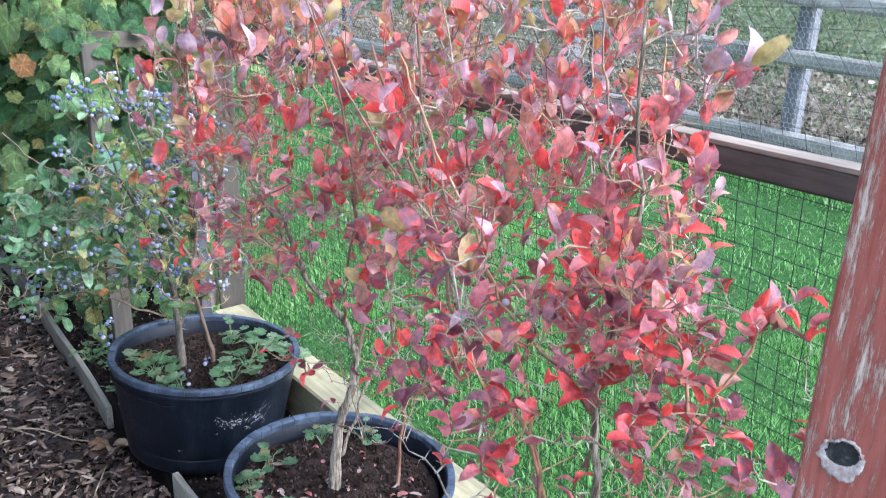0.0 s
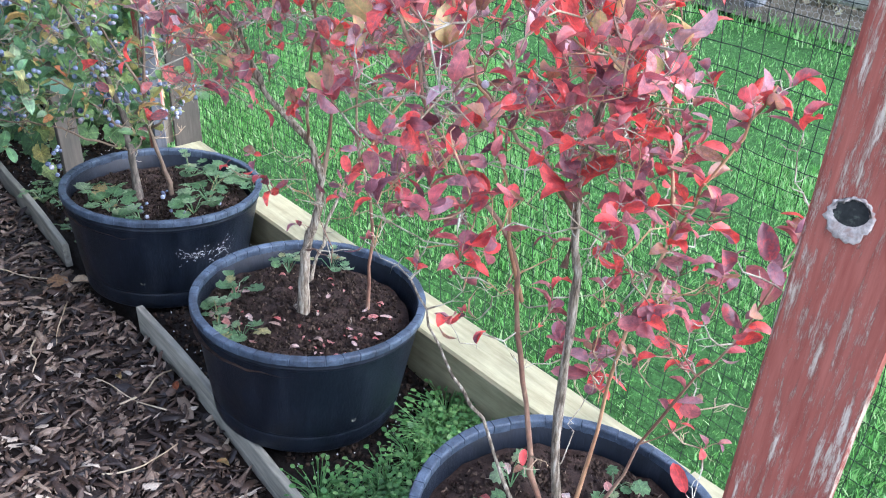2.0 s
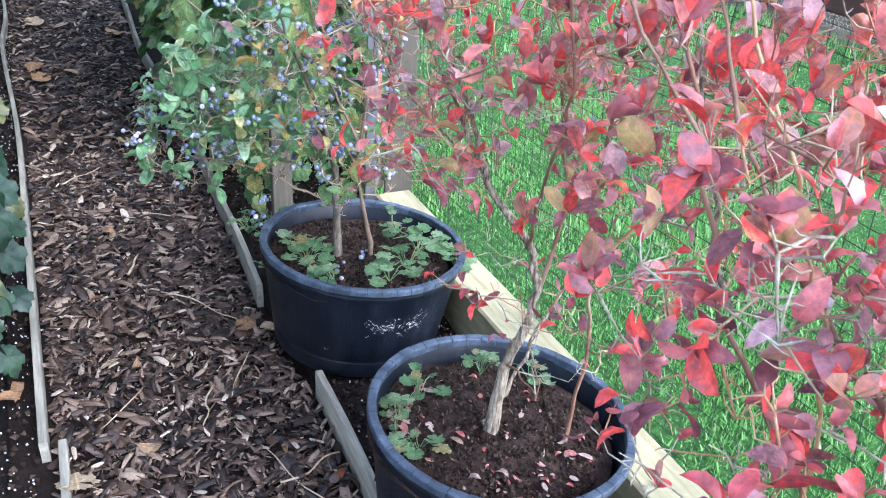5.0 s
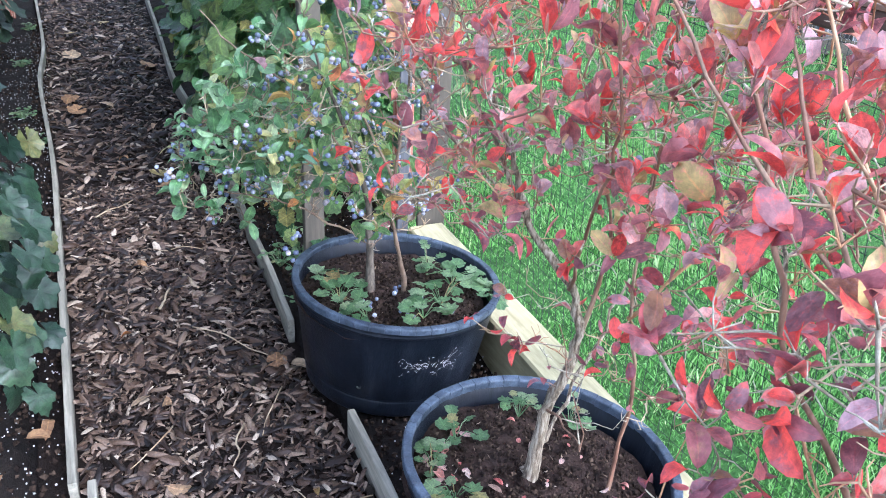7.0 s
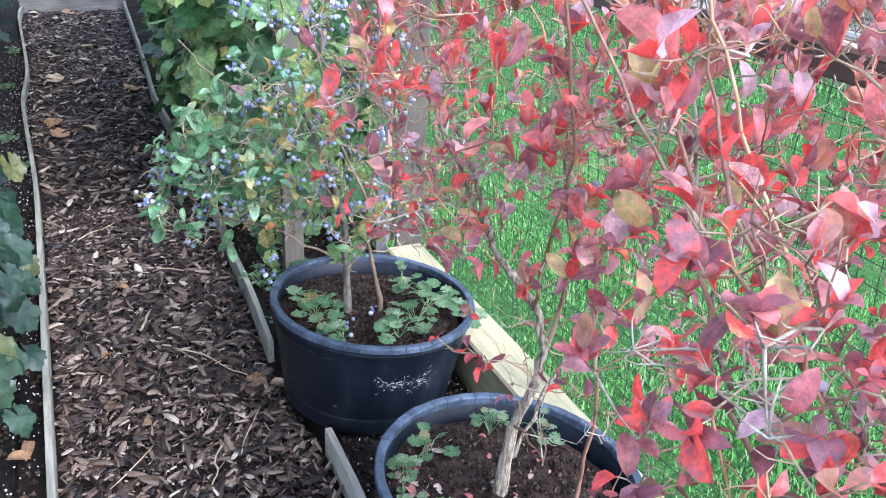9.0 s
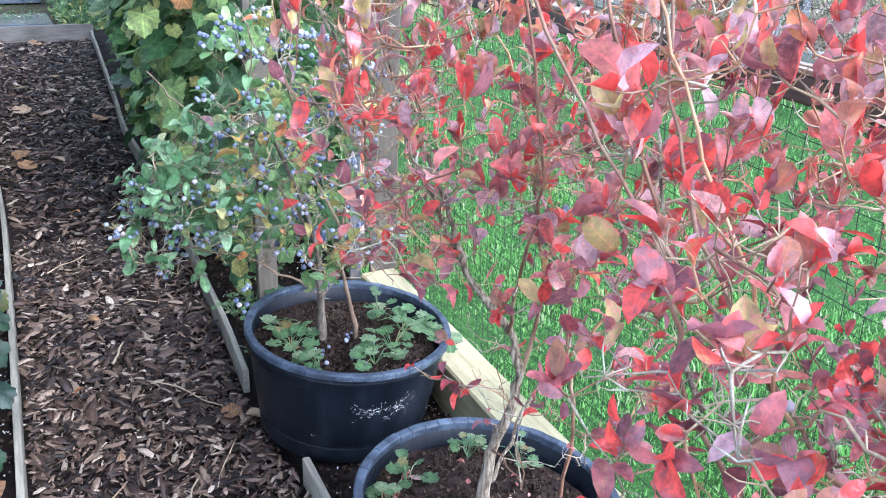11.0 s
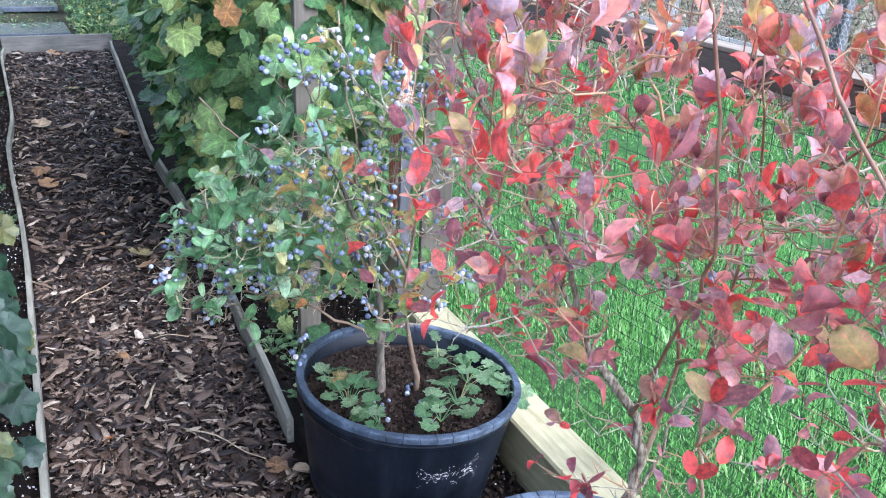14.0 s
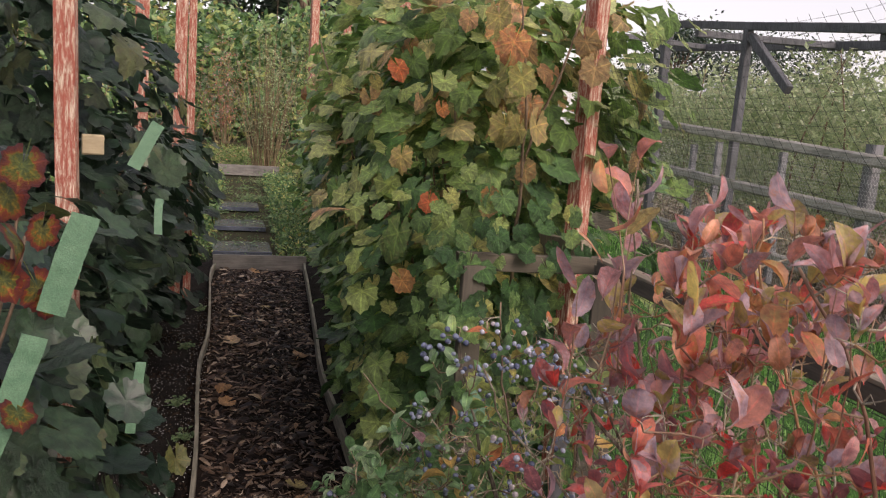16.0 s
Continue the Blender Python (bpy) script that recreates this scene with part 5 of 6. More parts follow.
for a, b, r in (((0.51, 1.50, 0.022), (0.645, 1.53, 0.03), 0.0028), ((0.40, 2.30, 0.024), (0.56, 2.10, 0.026), 0.0022), ((0.33, 2.42, 0.024), (0.37, 2.52, 0.03), 0.004), ((0.42, 2.60, 0.024), (0.45, 2.50, 0.03), 0.005), ((0.30, 1.9, 0.022), (0.20, 1.78, 0.03), 0.002),
                ((0.45, 1.85, 0.025), (0.40, 1.72, 0.025), 0.0025), ((0.56, 1.95, 0.03), (0.48, 1.8, 0.022), 0.002), ((0.40, 1.32, 0.022), (0.55, 1.30, 0.03), 0.0022), ((0.2, 3.1, 0.022), (0.33, 3.2, 0.03), 0.003), ((0.5, 2.75, 0.024), (0.36, 2.8, 0.024), 0.002), ((0.58, 1.42, 0.02), (0.50, 1.62, 0.024), 0.0018)):
    stick(a, b, r, M_TWIG, "pale dry twig lying on the mulch")


# ---- posts, rail, net and low frame ----
def red_post(x, y, w, z1, turn, label, lean=(0, 0), z0=-0.05, paint=M_PAINT):
    t = thing("red_post", (x, y, 0), label, "post", "red posts")
    side = V((math.cos(radians(turn)), math.sin(radians(turn)), 0))
    b = beam([(x, y, z0), (x + lean[0] * 0.5, y + lean[1] * 0.5, z1 * 0.5), (x + lean[0], y + lean[1], z1)], w, w * 0.95, 0.0008, 10, 0.035, side)
    part("timber", b.mesh("timber", paint, False), t)
    return t


near_post = red_post(0.720, 0.231, 0.088, 1.75, 15, "square post in flaking red paint with a pale knot hole", paint=M_PAINT_NEAR)
kn = V((-math.cos(radians(15)), -math.sin(radians(15)), 0))
ku = V((0, 0, 1))
kx = ku.cross(kn)
kc = V((0.6741, 0.2322, 0.9655))
ks, rings = Shape(), ((0.0190, -0.0012), (0.0184, -0.0004), (0.0165, 0.0002), (0.0140, -0.0002), (0.0108, -0.0010))
for r, d in rings:
    for s in range(48):
        w = 2 * math.pi * s / 48
        out = 1 if r > 0.016 else 0.35
        ragged = 1 + (0.22 * noise.noise(V((math.cos(w) * 1.3, math.sin(w) * 1.3, 3.0))) + 0.14 * noise.noise(V((math.cos(w) * 4, math.sin(w) * 4, 1.0))) + 0.10 * noise.noise(V((math.cos(w) * 9, math.sin(w) * 9, 6.0)))) * out
        ks.v.append(kc + kn * (d + 0.0016 + 0.0006 * noise.noise(V((s * 0.7, r * 400, 2)))) + kx * r * ragged * 0.90 * math.cos(w) + ku * (r * ragged * 0.92 * math.sin(w) - (0.0045 if r > 0.015 else 0)))
ks.f = [(r * 48 + s, r * 48 + (s + 1) % 48, (r + 1) * 48 + (s + 1) % 48, (r + 1) * 48 + s) for r in range(4) for s in range(48)]
part("knot", ks.mesh("knot", M_KNOT), near_post, "bare pale knot ring")
# Almost flat disc on the post's face; the hole's depth is only dark colour.
kh = Shape()
for r, d in ((0.0128, 0.0013), (0.0095, 0.0010), (0.006, 0.0014), (0.0, 0.0010)):
    for s in range(32):
        w = 2 * math.pi * s / 32
        kh.v.append(kc + kn * (d + 0.0004 * noise.noise(V((r * 300 * math.cos(w), r * 300 * math.sin(w), 0)))) + kx * r * 0.98 * math.cos(w) + ku * (r * 0.88 * math.sin(w) + 0.001))
kh.f = [(r * 32 + s, r * 32 + (s + 1) % 32, (r + 1) * 32 + (s + 1) % 32, (r + 1) * 32 + s) for r in range(3) for s in range(32)]
part("hole", kh.mesh("hole", M_HOLE), near_post, "dark knot hole")
red_post(1.195, 2.80, 0.052, 2.15, 25, "weathered red post at the end of the sleeper", (0.0, 0.0))
red_post(-0.232, 2.90, 0.052, 2.3, 0, "streaky red post among dark currant leaves", (-0.02, 0.0))
red_post(0.98, 4.7, 0.07, 2.4, 0, "faded red post behind currant bushes", (0.0, 0.0))
red_post(1.0, 10.5, 0.09, 3.0, 10, "slim red post far along the row", (-0.01, 0.0))
red_post(-0.33, 5.3, 0.07, 2.4, 8, "faded red post along the row", (0.0, 0.0))
red_post(-0.22, 6.4, 0.075, 2.6, 0, "peeling red post beyond the dark bush", (0.02, 0.0))
red_post(-0.14, 6.5, 0.05, 2.6, 0, "thin peeling red stake", (0.0, 0.0))
red_post(0.96, 6.9, 0.06, 2.5, 0, "faded red post in the far hedge", (0.0, 0.0))

rail = thing("net_rail", (1.13, 1.0, 1.05), "weathered brown wooden rail along the top of the net", "rail")
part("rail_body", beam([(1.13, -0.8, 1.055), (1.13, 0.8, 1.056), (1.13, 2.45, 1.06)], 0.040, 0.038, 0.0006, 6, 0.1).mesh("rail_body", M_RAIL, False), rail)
# Thin layer in a paler brown as the rail's upper face.
part("rail_top_face", beam([(1.13, -0.8, 1.0775), (1.13, 0.8, 1.0785), (1.13, 2.45, 1.0825)], 0.041, 0.007, 0.0003, 6, 0.1).mesh("rail_top_face", M_RAILTOP, False), rail, "paler upper face")
sp = beam([(1.12, -0.62, -0.05), (1.12, -0.62, 1.035)], 0.06, 0.06, 0, 1)
part("rail_post", sp.mesh("rail_post", M_UPRIGHT, False), rail)

frame_thing = thing("low_frame", (1.15, 2.55, 0), "low tan timber frame of uprights and a top rail", "frame")
for x, y, w, h, m, lab in ((1.165, 2.475, 0.085, 1.06, M_FRAMEPOST, "broad tan upright board"), (1.08, 2.50, 0.035, 0.75, M_DARKPOST, "dark upright"), (1.15, 3.05, 0.075, 0.98, M_UPRIGHT, "tan upright board"), (1.15, 3.6, 0.075, 0.95, M_UPRIGHT, "tan upright board")):
    part("upright", beam([(x, y, -0.05), (x, y, h)], w, 0.035, 0, 1, 0.08, V((0.95, -0.31, 0))).mesh("upright", m, False), frame_thing, lab)
part("top_rail", beam([(1.128, 2.56, 1.075), (1.12, 3.1, 1.03), (1.13, 3.75, 0.98)], 0.03, 0.075, 0, 3, 0.08).mesh("top_rail", M_UPRIGHT, False), frame_thing)
part("front_rail", beam([(0.76, 2.545, 1.052), (0.98, 2.54, 1.050), (1.16, 2.535, 1.052)], 0.028, 0.046, 0.0008, 3, 0.08, V((0, 1, 0))).mesh("front_rail", M_FRAMERAIL, False), frame_thing)
part("upright", beam([(0.80, 2.515, -0.05), (0.80, 2.515, 1.045)], 0.062, 0.022, 0, 1, 0.08, V((1, 0.1, 0))).mesh("upright", M_FRAMEPOST, False), frame_thing, "darker tan upright board")
part("low_rail", beam([(1.11, 2.50, 0.20), (1.11, 3.1, 0.20), (1.11, 3.75, 0.20)], 0.03, 0.10, 0, 3, 0.08).mesh("low_rail", M_UPRIGHT, False), frame_thing)

net = thing("garden_net", (1.2, 0.8, 0.1), "slack black plastic garden netting with small square mesh", "netting")


def net_point(u, v):
    """u along the row, v up: hangs a little out of true."""
    sag = 0.018 * math.sin(2.3 * u + 1.1 * v) + 0.02 * noise.noise(V((u * 1.7, v * 1.7, 2)))
    return V((1.205 + sag + 0.015 * noise.noise(V((u * 5, v * 5, 7))), u + 0.014 * noise.noise(V((u * 4, v * 4, 11))) + 0.05 * v * math.sin(u * 1.4) + 0.6 * max(0.0, v - 1.08), v - 0.3 * max(0.0, v - 1.08) * (0.5 + 0.5 * math.sin(u)) + 0.012 * noise.noise(V((u * 4, v * 4, 17))) - 0.02 * math.cos(u * 2.1) * (1.2 - v)))


U0, U1, Z0, Z1, CELL = -0.9, 2.5, 0.05, 1.9, 0.034
for i in range(int((U1 - U0) / CELL) + 1):
    u = U0 + i * CELL
    strand = Shape()
    tube(strand, [net_point(u, Z0 + (Z1 - Z0) * k / 26) for k in range(27)], [0.0008 if Z0 + (Z1 - Z0) * k / 26 < 1.06 else 0.0004 for k in range(27)], 3, False)
    part("upright_strand", strand.mesh("upright_strand", M_NET), net)
for j in range(int((Z1 - Z0) / CELL) + 1):
    v = Z0 + j * CELL
    strand = Shape()
    tube(strand, [net_point(U0 + (U1 - U0) * k / 50, v) for k in range(51)], [0.0008 if v < 1.06 else 0.0004] * 51, 3, False)
    part("level_strand", strand.mesh("level_strand", M_NET), net)
tie = Shape()
tube(tie, smooth_line([(1.19, 0.755, 0.914), (1.192, 0.72, 0.884), (1.19, 0.684, 0.853)], 4, 0.0015), [0.0008] * 9, 4)
tube(tie, smooth_line([(1.19, 0.755, 0.914), (1.195, 0.735, 0.878), (1.19, 0.705, 0.845)], 4, 0.0015), [0.0006] * 9, 4)
tagged(new("string_tie", tie.mesh("string_tie", M_STRING)), "loose white string tied to the net", "string")


# ---- boundary fence across the lawn ----
def fz(y, base, slope):
    return base + slope * (y - 2.5)


FX = 5.15
fence = thing("boundary_fence", (FX, 5, 0), "lichen-grey rail fence hung with wire netting along the lawn", "fence")
for base, slope, w, h in ((1.12, 0.062, 0.06, 0.10), (0.76, 0.040, 0.06, 0.10), (0.24, 0.022, 0.07, 0.11)):
    part("rail", beam([(FX, y, fz(y, base, slope)) for y in (-1.5, 2.5, 6, 9.6)], w, h, 0.004, 5, 0.3).mesh("rail", M_FENCE, False), fence)
for y in (0.9, 2.72, 4.7, 6.2):
    part("post", beam([(FX + 0.07, y, -0.1), (FX + 0.07, y, fz(y, 1.25, 0.06))], 0.11, 0.11, 0, 1, 0.15).mesh("post", M_FENCEPOST, False), fence)
for y, h in ((7.3, 1.35), (8.4, 1.4), (8.9, 1.35)):
    part("stake", beam([(FX + 0.05, y, 0.0), (FX + 0.06, y + 0.03, h)], 0.07, 0.05, 0, 1, 0.1).mesh("stake", M_FENCEPOST, False), fence)
wire = Shape()
R = 0.021
rowh, colw = R * 1.5, R * math.sqrt(3)
for j in range(int(1.25 / rowh)):
    for i in range(int(9.0 / colw)):
        y = 0.6 + (i + 0.5 * (j % 2)) * colw
        z = 0.06 + j * rowh + 0.02 * max(0, y - 2.5)
        if z > fz(y, 1.12, 0.062):
            continue
        c = V((FX - 0.045, y, z))
        pts = [c + V((0.004 * math.sin(y * 9 + z * 7), R * math.sin(math.pi / 3 * k), R * math.cos(math.pi / 3 * k))) for k in range(4)]
        tube(wire, pts, [0.0012] * 4, 3, False)
part("wire_netting", wire.mesh("wire_netting", M_WIRE), fence, "galvanised hexagonal wire netting")

cage = thing("dark_frame", (FX, 7.8, 0), "tall dark timber frame with top beam and brace beyond the fence", "frame")
for y, h, w in ((8.45, 2.6, 0.085), (10.2, 2.85, 0.10), (4.6, 2.3, 0.085)):
    part("upright", beam([(FX + 0.25, y, -0.1), (FX + 0.25, y, h)], w, w, 0, 1, 0.08).mesh("upright", M_DARKPOST, False), cage)
part("top_beam", beam([(FX + 0.25, 1.0, 1.95), (FX + 0.25, 6.3, 2.42), (FX + 0.25, 10.3, 2.83)], 0.08, 0.085, 0.002, 4, 0.08).mesh("top_beam", M_DARKPOST, False), cage)
part("brace", beam([(FX + 0.25, 8.38, 2.52), (FX + 0.25, 7.65, 1.95)], 0.07, 0.09, 0, 1, 0.08).mesh("brace", M_DARKPOST, False), cage)
part("back_beam", beam([(FX + 2.2, 4.0, 2.35), (FX + 2.2, 14, 2.95)], 0.09, 0.11, 0, 1, 0.08).mesh("back_beam", M_DARKPOST, False), cage)
for y in (6.5, 9.5, 12.5):
    part("cross_beam", beam([(FX + 0.25, y, 2.42 + 0.09 * (y - 7)), (FX + 2.2, y, 2.56 + 0.06 * (y - 7.5))], 0.08, 0.08, 0, 1, 0.08, V((0, 1, 0))).mesh("cross_beam", M_DARKPOST, False), cage)


# ---- currant hedges ----
def currant(name, x0, x1, y0, y1, z0, z1, n, key, label, n_parts, canes, size=0.075, seed=1):
    """An upright currant bush: canes from the ground, lobed leaves mostly in its outer shell."""
    random.seed(seed)
    cx, cy = (x0 + x1) / 2, (y0 + y1) / 2
    t = thing(name, (cx, cy, 0), label, "bush", "currant bushes")
    tips = []
    for _ in range(canes):
        bx, by = cx + random.uniform(-0.2, 0.2) * (x1 - x0), cy + random.uniform(-0.35, 0.35) * (y1 - y0)
        tx, ty = random.uniform(x0, x1), random.uniform(y0, y1)
        tz = z1 * random.uniform(0.75, 1.04)
        sh = Shape()
        line = smooth_line([(bx, by, -0.02), (bx * 0.7 + tx * 0.3, by * 0.7 + ty * 0.3, tz * 0.4), (bx * 0.3 + tx * 0.7, by * 0.3 + ty * 0.7, tz * 0.75), (tx, ty, tz)], 4, 0.01)
        tube(sh, line, [0.009 * (1 - 0.7 * i / (len(line) - 1)) for i in range(len(line))], 6)
        part("cane", sh.mesh("cane", M_CANE), t)
        tips += line[3:]
    poses = []
    while len(poses) < n:
        u, v, w = random.uniform(-1, 1), random.uniform(-1, 1), random.random()
        bulge = 1 - 0.25 * abs(2 * w - 1) ** 2.5
        wob = 1 + 0.28 * noise.noise(V((u * 1.3 + seed, v * (y1 - y0) * 1.6, w * 4)))
        d = max(abs(u), abs(v) * 0.98)
        if d < 0.55 and w < 0.86 and random.random() < 0.8:
            continue
        foot = 0.80 + 0.20 * min(1.0, max(0.0, w - 0.1) / 0.4) if key == "currant" else 0.86 + 0.14 * min(1.0, w / 0.5)
        p = V((cx + u * (x1 - x0) / 2 * bulge * wob * foot, cy + v * (y1 - y0) / 2 * min(1.05, bulge * wob), z0 + (z1 - z0) * (w ** 0.85) * (0.93 + 0.12 * wob)))
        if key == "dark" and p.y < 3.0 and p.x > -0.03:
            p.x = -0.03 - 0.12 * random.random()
        out = V((u * (x1 - x0), v * (y1 - y0) * 0.6, 0.25 + 1.1 * max(0, w - 0.6))).normalized()
        axis = out * 0.6 + V((0, 0, -0.55)) + rnd(0.55)
        nrm = out * 0.75 + V((0, 0, 0.75)) + rnd(0.5)
        poses.append(facing(p, axis, nrm, size * random.choice((0.55, 0.75, 0.9, 1, 1.15, 1.3)) * random.uniform(0.85, 1.15)))
    poses.sort(key=lambda m: m.translation.y)
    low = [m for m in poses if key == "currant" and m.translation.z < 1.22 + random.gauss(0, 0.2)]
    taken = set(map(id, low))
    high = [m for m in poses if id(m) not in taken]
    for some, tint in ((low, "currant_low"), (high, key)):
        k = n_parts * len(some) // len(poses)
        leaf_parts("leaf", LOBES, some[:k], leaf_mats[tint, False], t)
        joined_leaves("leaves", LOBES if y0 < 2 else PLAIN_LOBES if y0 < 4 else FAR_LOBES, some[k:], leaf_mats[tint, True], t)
    return t, tips


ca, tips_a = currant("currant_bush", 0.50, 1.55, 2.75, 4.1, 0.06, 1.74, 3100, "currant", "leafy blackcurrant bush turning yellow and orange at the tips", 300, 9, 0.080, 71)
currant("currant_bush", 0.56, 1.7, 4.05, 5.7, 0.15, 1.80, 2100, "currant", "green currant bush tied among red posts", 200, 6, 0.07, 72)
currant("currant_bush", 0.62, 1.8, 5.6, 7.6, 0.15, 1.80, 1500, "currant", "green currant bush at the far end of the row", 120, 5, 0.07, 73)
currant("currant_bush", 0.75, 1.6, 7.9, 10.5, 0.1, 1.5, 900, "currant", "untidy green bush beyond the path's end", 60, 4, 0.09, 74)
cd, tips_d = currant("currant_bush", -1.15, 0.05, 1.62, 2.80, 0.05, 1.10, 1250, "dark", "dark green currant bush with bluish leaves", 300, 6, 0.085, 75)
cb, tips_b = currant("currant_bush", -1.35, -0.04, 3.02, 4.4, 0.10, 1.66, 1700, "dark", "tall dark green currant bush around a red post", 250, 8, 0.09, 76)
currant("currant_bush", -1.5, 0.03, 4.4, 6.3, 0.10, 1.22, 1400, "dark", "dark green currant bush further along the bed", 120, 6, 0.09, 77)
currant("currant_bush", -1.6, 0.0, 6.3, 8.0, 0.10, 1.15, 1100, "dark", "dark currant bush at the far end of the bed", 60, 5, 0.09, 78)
random.seed(80)
hot = [facing(V(p) + rnd(0.03), V((random.uniform(-0.8, 0.8), -0.3, -1)), V((-0.2, -0.7, 0.6)) + rnd(0.7), s * 0.75) for p, s in
       (((0.64, 2.62, 0.98), 0.085), ((0.60, 2.72, 1.52), 0.08), ((0.70, 2.70, 1.47), 0.06), ((0.98, 2.6, 1.50), 0.09), ((0.72, 2.6, 1.22), 0.07), ((0.90, 2.6, 1.64), 0.08), ((0.84, 2.62, 1.22), 0.07), ((0.47, 3.9, 1.5), 0.07), ((0.58, 3.4, 1.5), 0.07), ((0.50, 4.2, 1.42), 0.06))]
leaf_parts("leaf", LOBES, hot, leaf_mats["hot"], ca)
over = []
for _ in range(70):
    p = V((random.uniform(0.66, 1.14), random.uniform(2.47, 2.68), 1.09 + random.gauss(0, 0.08)))
    over.append(facing(p, V((0, -0.5, -0.8)) + rnd(0.6), V((-0.1, -0.9, 0.35)) + rnd(0.5), random.uniform(0.035, 0.07)))
for _ in range(80):
    p = V((random.uniform(0.70, 1.10), random.uniform(2.50, 2.78), random.uniform(0.10, 0.95)))
    over.append(facing(p, V((0, -0.4, -0.8)) + rnd(0.6), V((-0.2, -0.8, 0.5)) + rnd(0.5), random.uniform(0.045, 0.08)))
for _ in range(34):
    p = V((random.uniform(0.70, 0.92), random.uniform(2.44, 2.49), random.uniform(0.35, 1.0)))
    over.append(facing(p, V((0, -0.3, -0.9)) + rnd(0.6), V((-0.2, -0.9, 0.3)) + rnd(0.4), random.uniform(0.045, 0.085)))
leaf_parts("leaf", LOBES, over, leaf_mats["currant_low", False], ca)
# turning leaves on the upper front, and a cane that arches forward
arch = Shape()
arch_line = smooth_line([(1.00, 2.80, 0.9), (0.96, 2.66, 1.25), (0.91, 2.55, 1.5), (0.86, 2.50, 1.72)], 5, 0.004)
tube(arch, arch_line, [0.006 * (1 - 0.6 * i / (len(arch_line) - 1)) for i in range(len(arch_line))], 6)
part("cane", arch.mesh("cane", M_CANE), ca)
bronze = []
for k in range(30):
    p = V((random.uniform(0.52, 1.4), random.uniform(2.62, 2.95), random.triangular(0.95, 1.80, 1.6))) if k > 9 else arch_line[random.randrange(6, len(arch_line))] + rnd(0.06)
    bronze.append(facing(p, V((random.uniform(-0.5, 0.5), -0.35, -1)), V((-0.2, -0.8, 0.4)) + rnd(0.8), random.uniform(0.04, 0.095)))
leaf_parts("leaf", LOBES, bronze, leaf_mats["bronze"], ca)
hot2 = [facing(V(p), V((0.3, -0.4, -1)) + rnd(0.6), V((0.3, -0.8, 0.5)) + rnd(0.9), s * 0.72) for p, s in
        (((-0.038, 1.60, 1.33), 0.075), ((-0.06, 1.62, 1.29), 0.075), ((-0.02, 1.61, 1.25), 0.06), ((-0.055, 1.59, 1.24), 0.08), ((-0.07, 1.6, 1.19), 0.075), ((-0.03, 1.60, 1.18), 0.07), ((-0.015, 1.61, 1.16), 0.055), ((-0.10, 1.64, 1.26), 0.08), ((-0.045, 1.57, 1.03), 0.06))]
leaf_parts("leaf", LOBES, hot2, leaf_mats["turning"], cd)
near = []
for _ in range(50):
    z = random.uniform(0.72, 1.38)
    p = V((random.uniform(-0.34, 0.05 if z < 1.08 else (-0.03 if z < 1.2 else -0.045)), random.uniform(1.6, 1.95), z))
    near.append(facing(p, V((0.5, -0.5, -0.8)) + rnd(0.6), V((0.7, -0.7, 0.4)) + rnd(0.5), random.uniform(0.045, 0.07)))
for _ in range(5):
    sh = Shape()
    line = smooth_line([(-0.3 + random.uniform(-0.1, 0.1), 1.9, 0.0), (-0.22, 1.85 + random.uniform(-0.1, 0.1), 0.6), (random.uniform(-0.2, -0.05), random.uniform(1.65, 1.85), random.uniform(1.1, 1.33))], 6, 0.008)
    tube(sh, line, [0.006 * (1 - 0.6 * i / (len(line) - 1)) for i in range(len(line))], 6)
    part("cane", sh.mesh("cane", M_CANE), cd)
for _ in range(85):
    p = V((random.uniform(-0.12, 0.065), random.uniform(1.85, 2.9), random.uniform(0.16, 0.46)))
    near.append(facing(p, V((0.7, -0.5, -0.7)) + rnd(0.5), V((0.8, -0.5, 0.4)) + rnd(0.5), random.uniform(0.05, 0.085)))
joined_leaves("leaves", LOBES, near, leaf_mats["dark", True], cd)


def strip(ctrl, width, label):
    sh = Shape()
    pts = smooth_line(ctrl, 5, 0.0006)
    for i, p in enumerate(pts):
        d = (pts[min(i + 1, len(pts) - 1)] - pts[max(i - 1, 0)]).normalized()
        a = d.cross(V((0.2, -1, 0.25))).normalized()
        b = d.cross(a)
        sh.v += [p - a * width / 2, p + a * width / 2, p + a * width / 2 + b * 0.003, p - a * width / 2 + b * 0.003]
    n = len(pts)
    sh.f = [(i * 4 + s, i * 4 + (s + 1) % 4, i * 4 + 4 + (s + 1) % 4, i * 4 + 4 + s) for i in range(n - 1) for s in range(4)] + [(3, 2, 1, 0), tuple((n - 1) * 4 + s for s in range(4))]
    tagged(new("green_strip", sh.mesh("green_strip", M_TAPE, False)), label, "strip", "green strips")


strip([(0.032, 1.585, 1.262), (0.014, 1.58, 1.21), (-0.006, 1.575, 1.142)], 0.033, "pale green plastic strip slanting through the leaves")
strip([(-0.024, 1.58, 1.112), (-0.050, 1.57, 1.035), (-0.085, 1.565, 0.94)], 0.030, "pale green plastic strip low in the bush")
strip([(-0.01, 2.88, 1.34), (-0.04, 2.87, 1.28), (-0.07, 2.86, 1.22)], 0.035, "short torn green plastic strip")
strip([(0.045, 2.06, 0.93), (0.04, 2.05, 0.88), (0.03, 2.04, 0.80)], 0.018, "green plastic strip hanging to the soil")
strip([(-0.01, 2.95, 1.13), (-0.012, 2.94, 1.08), (-0.01, 2.93, 1.03)], 0.022, "green plastic strip among dark leaves")
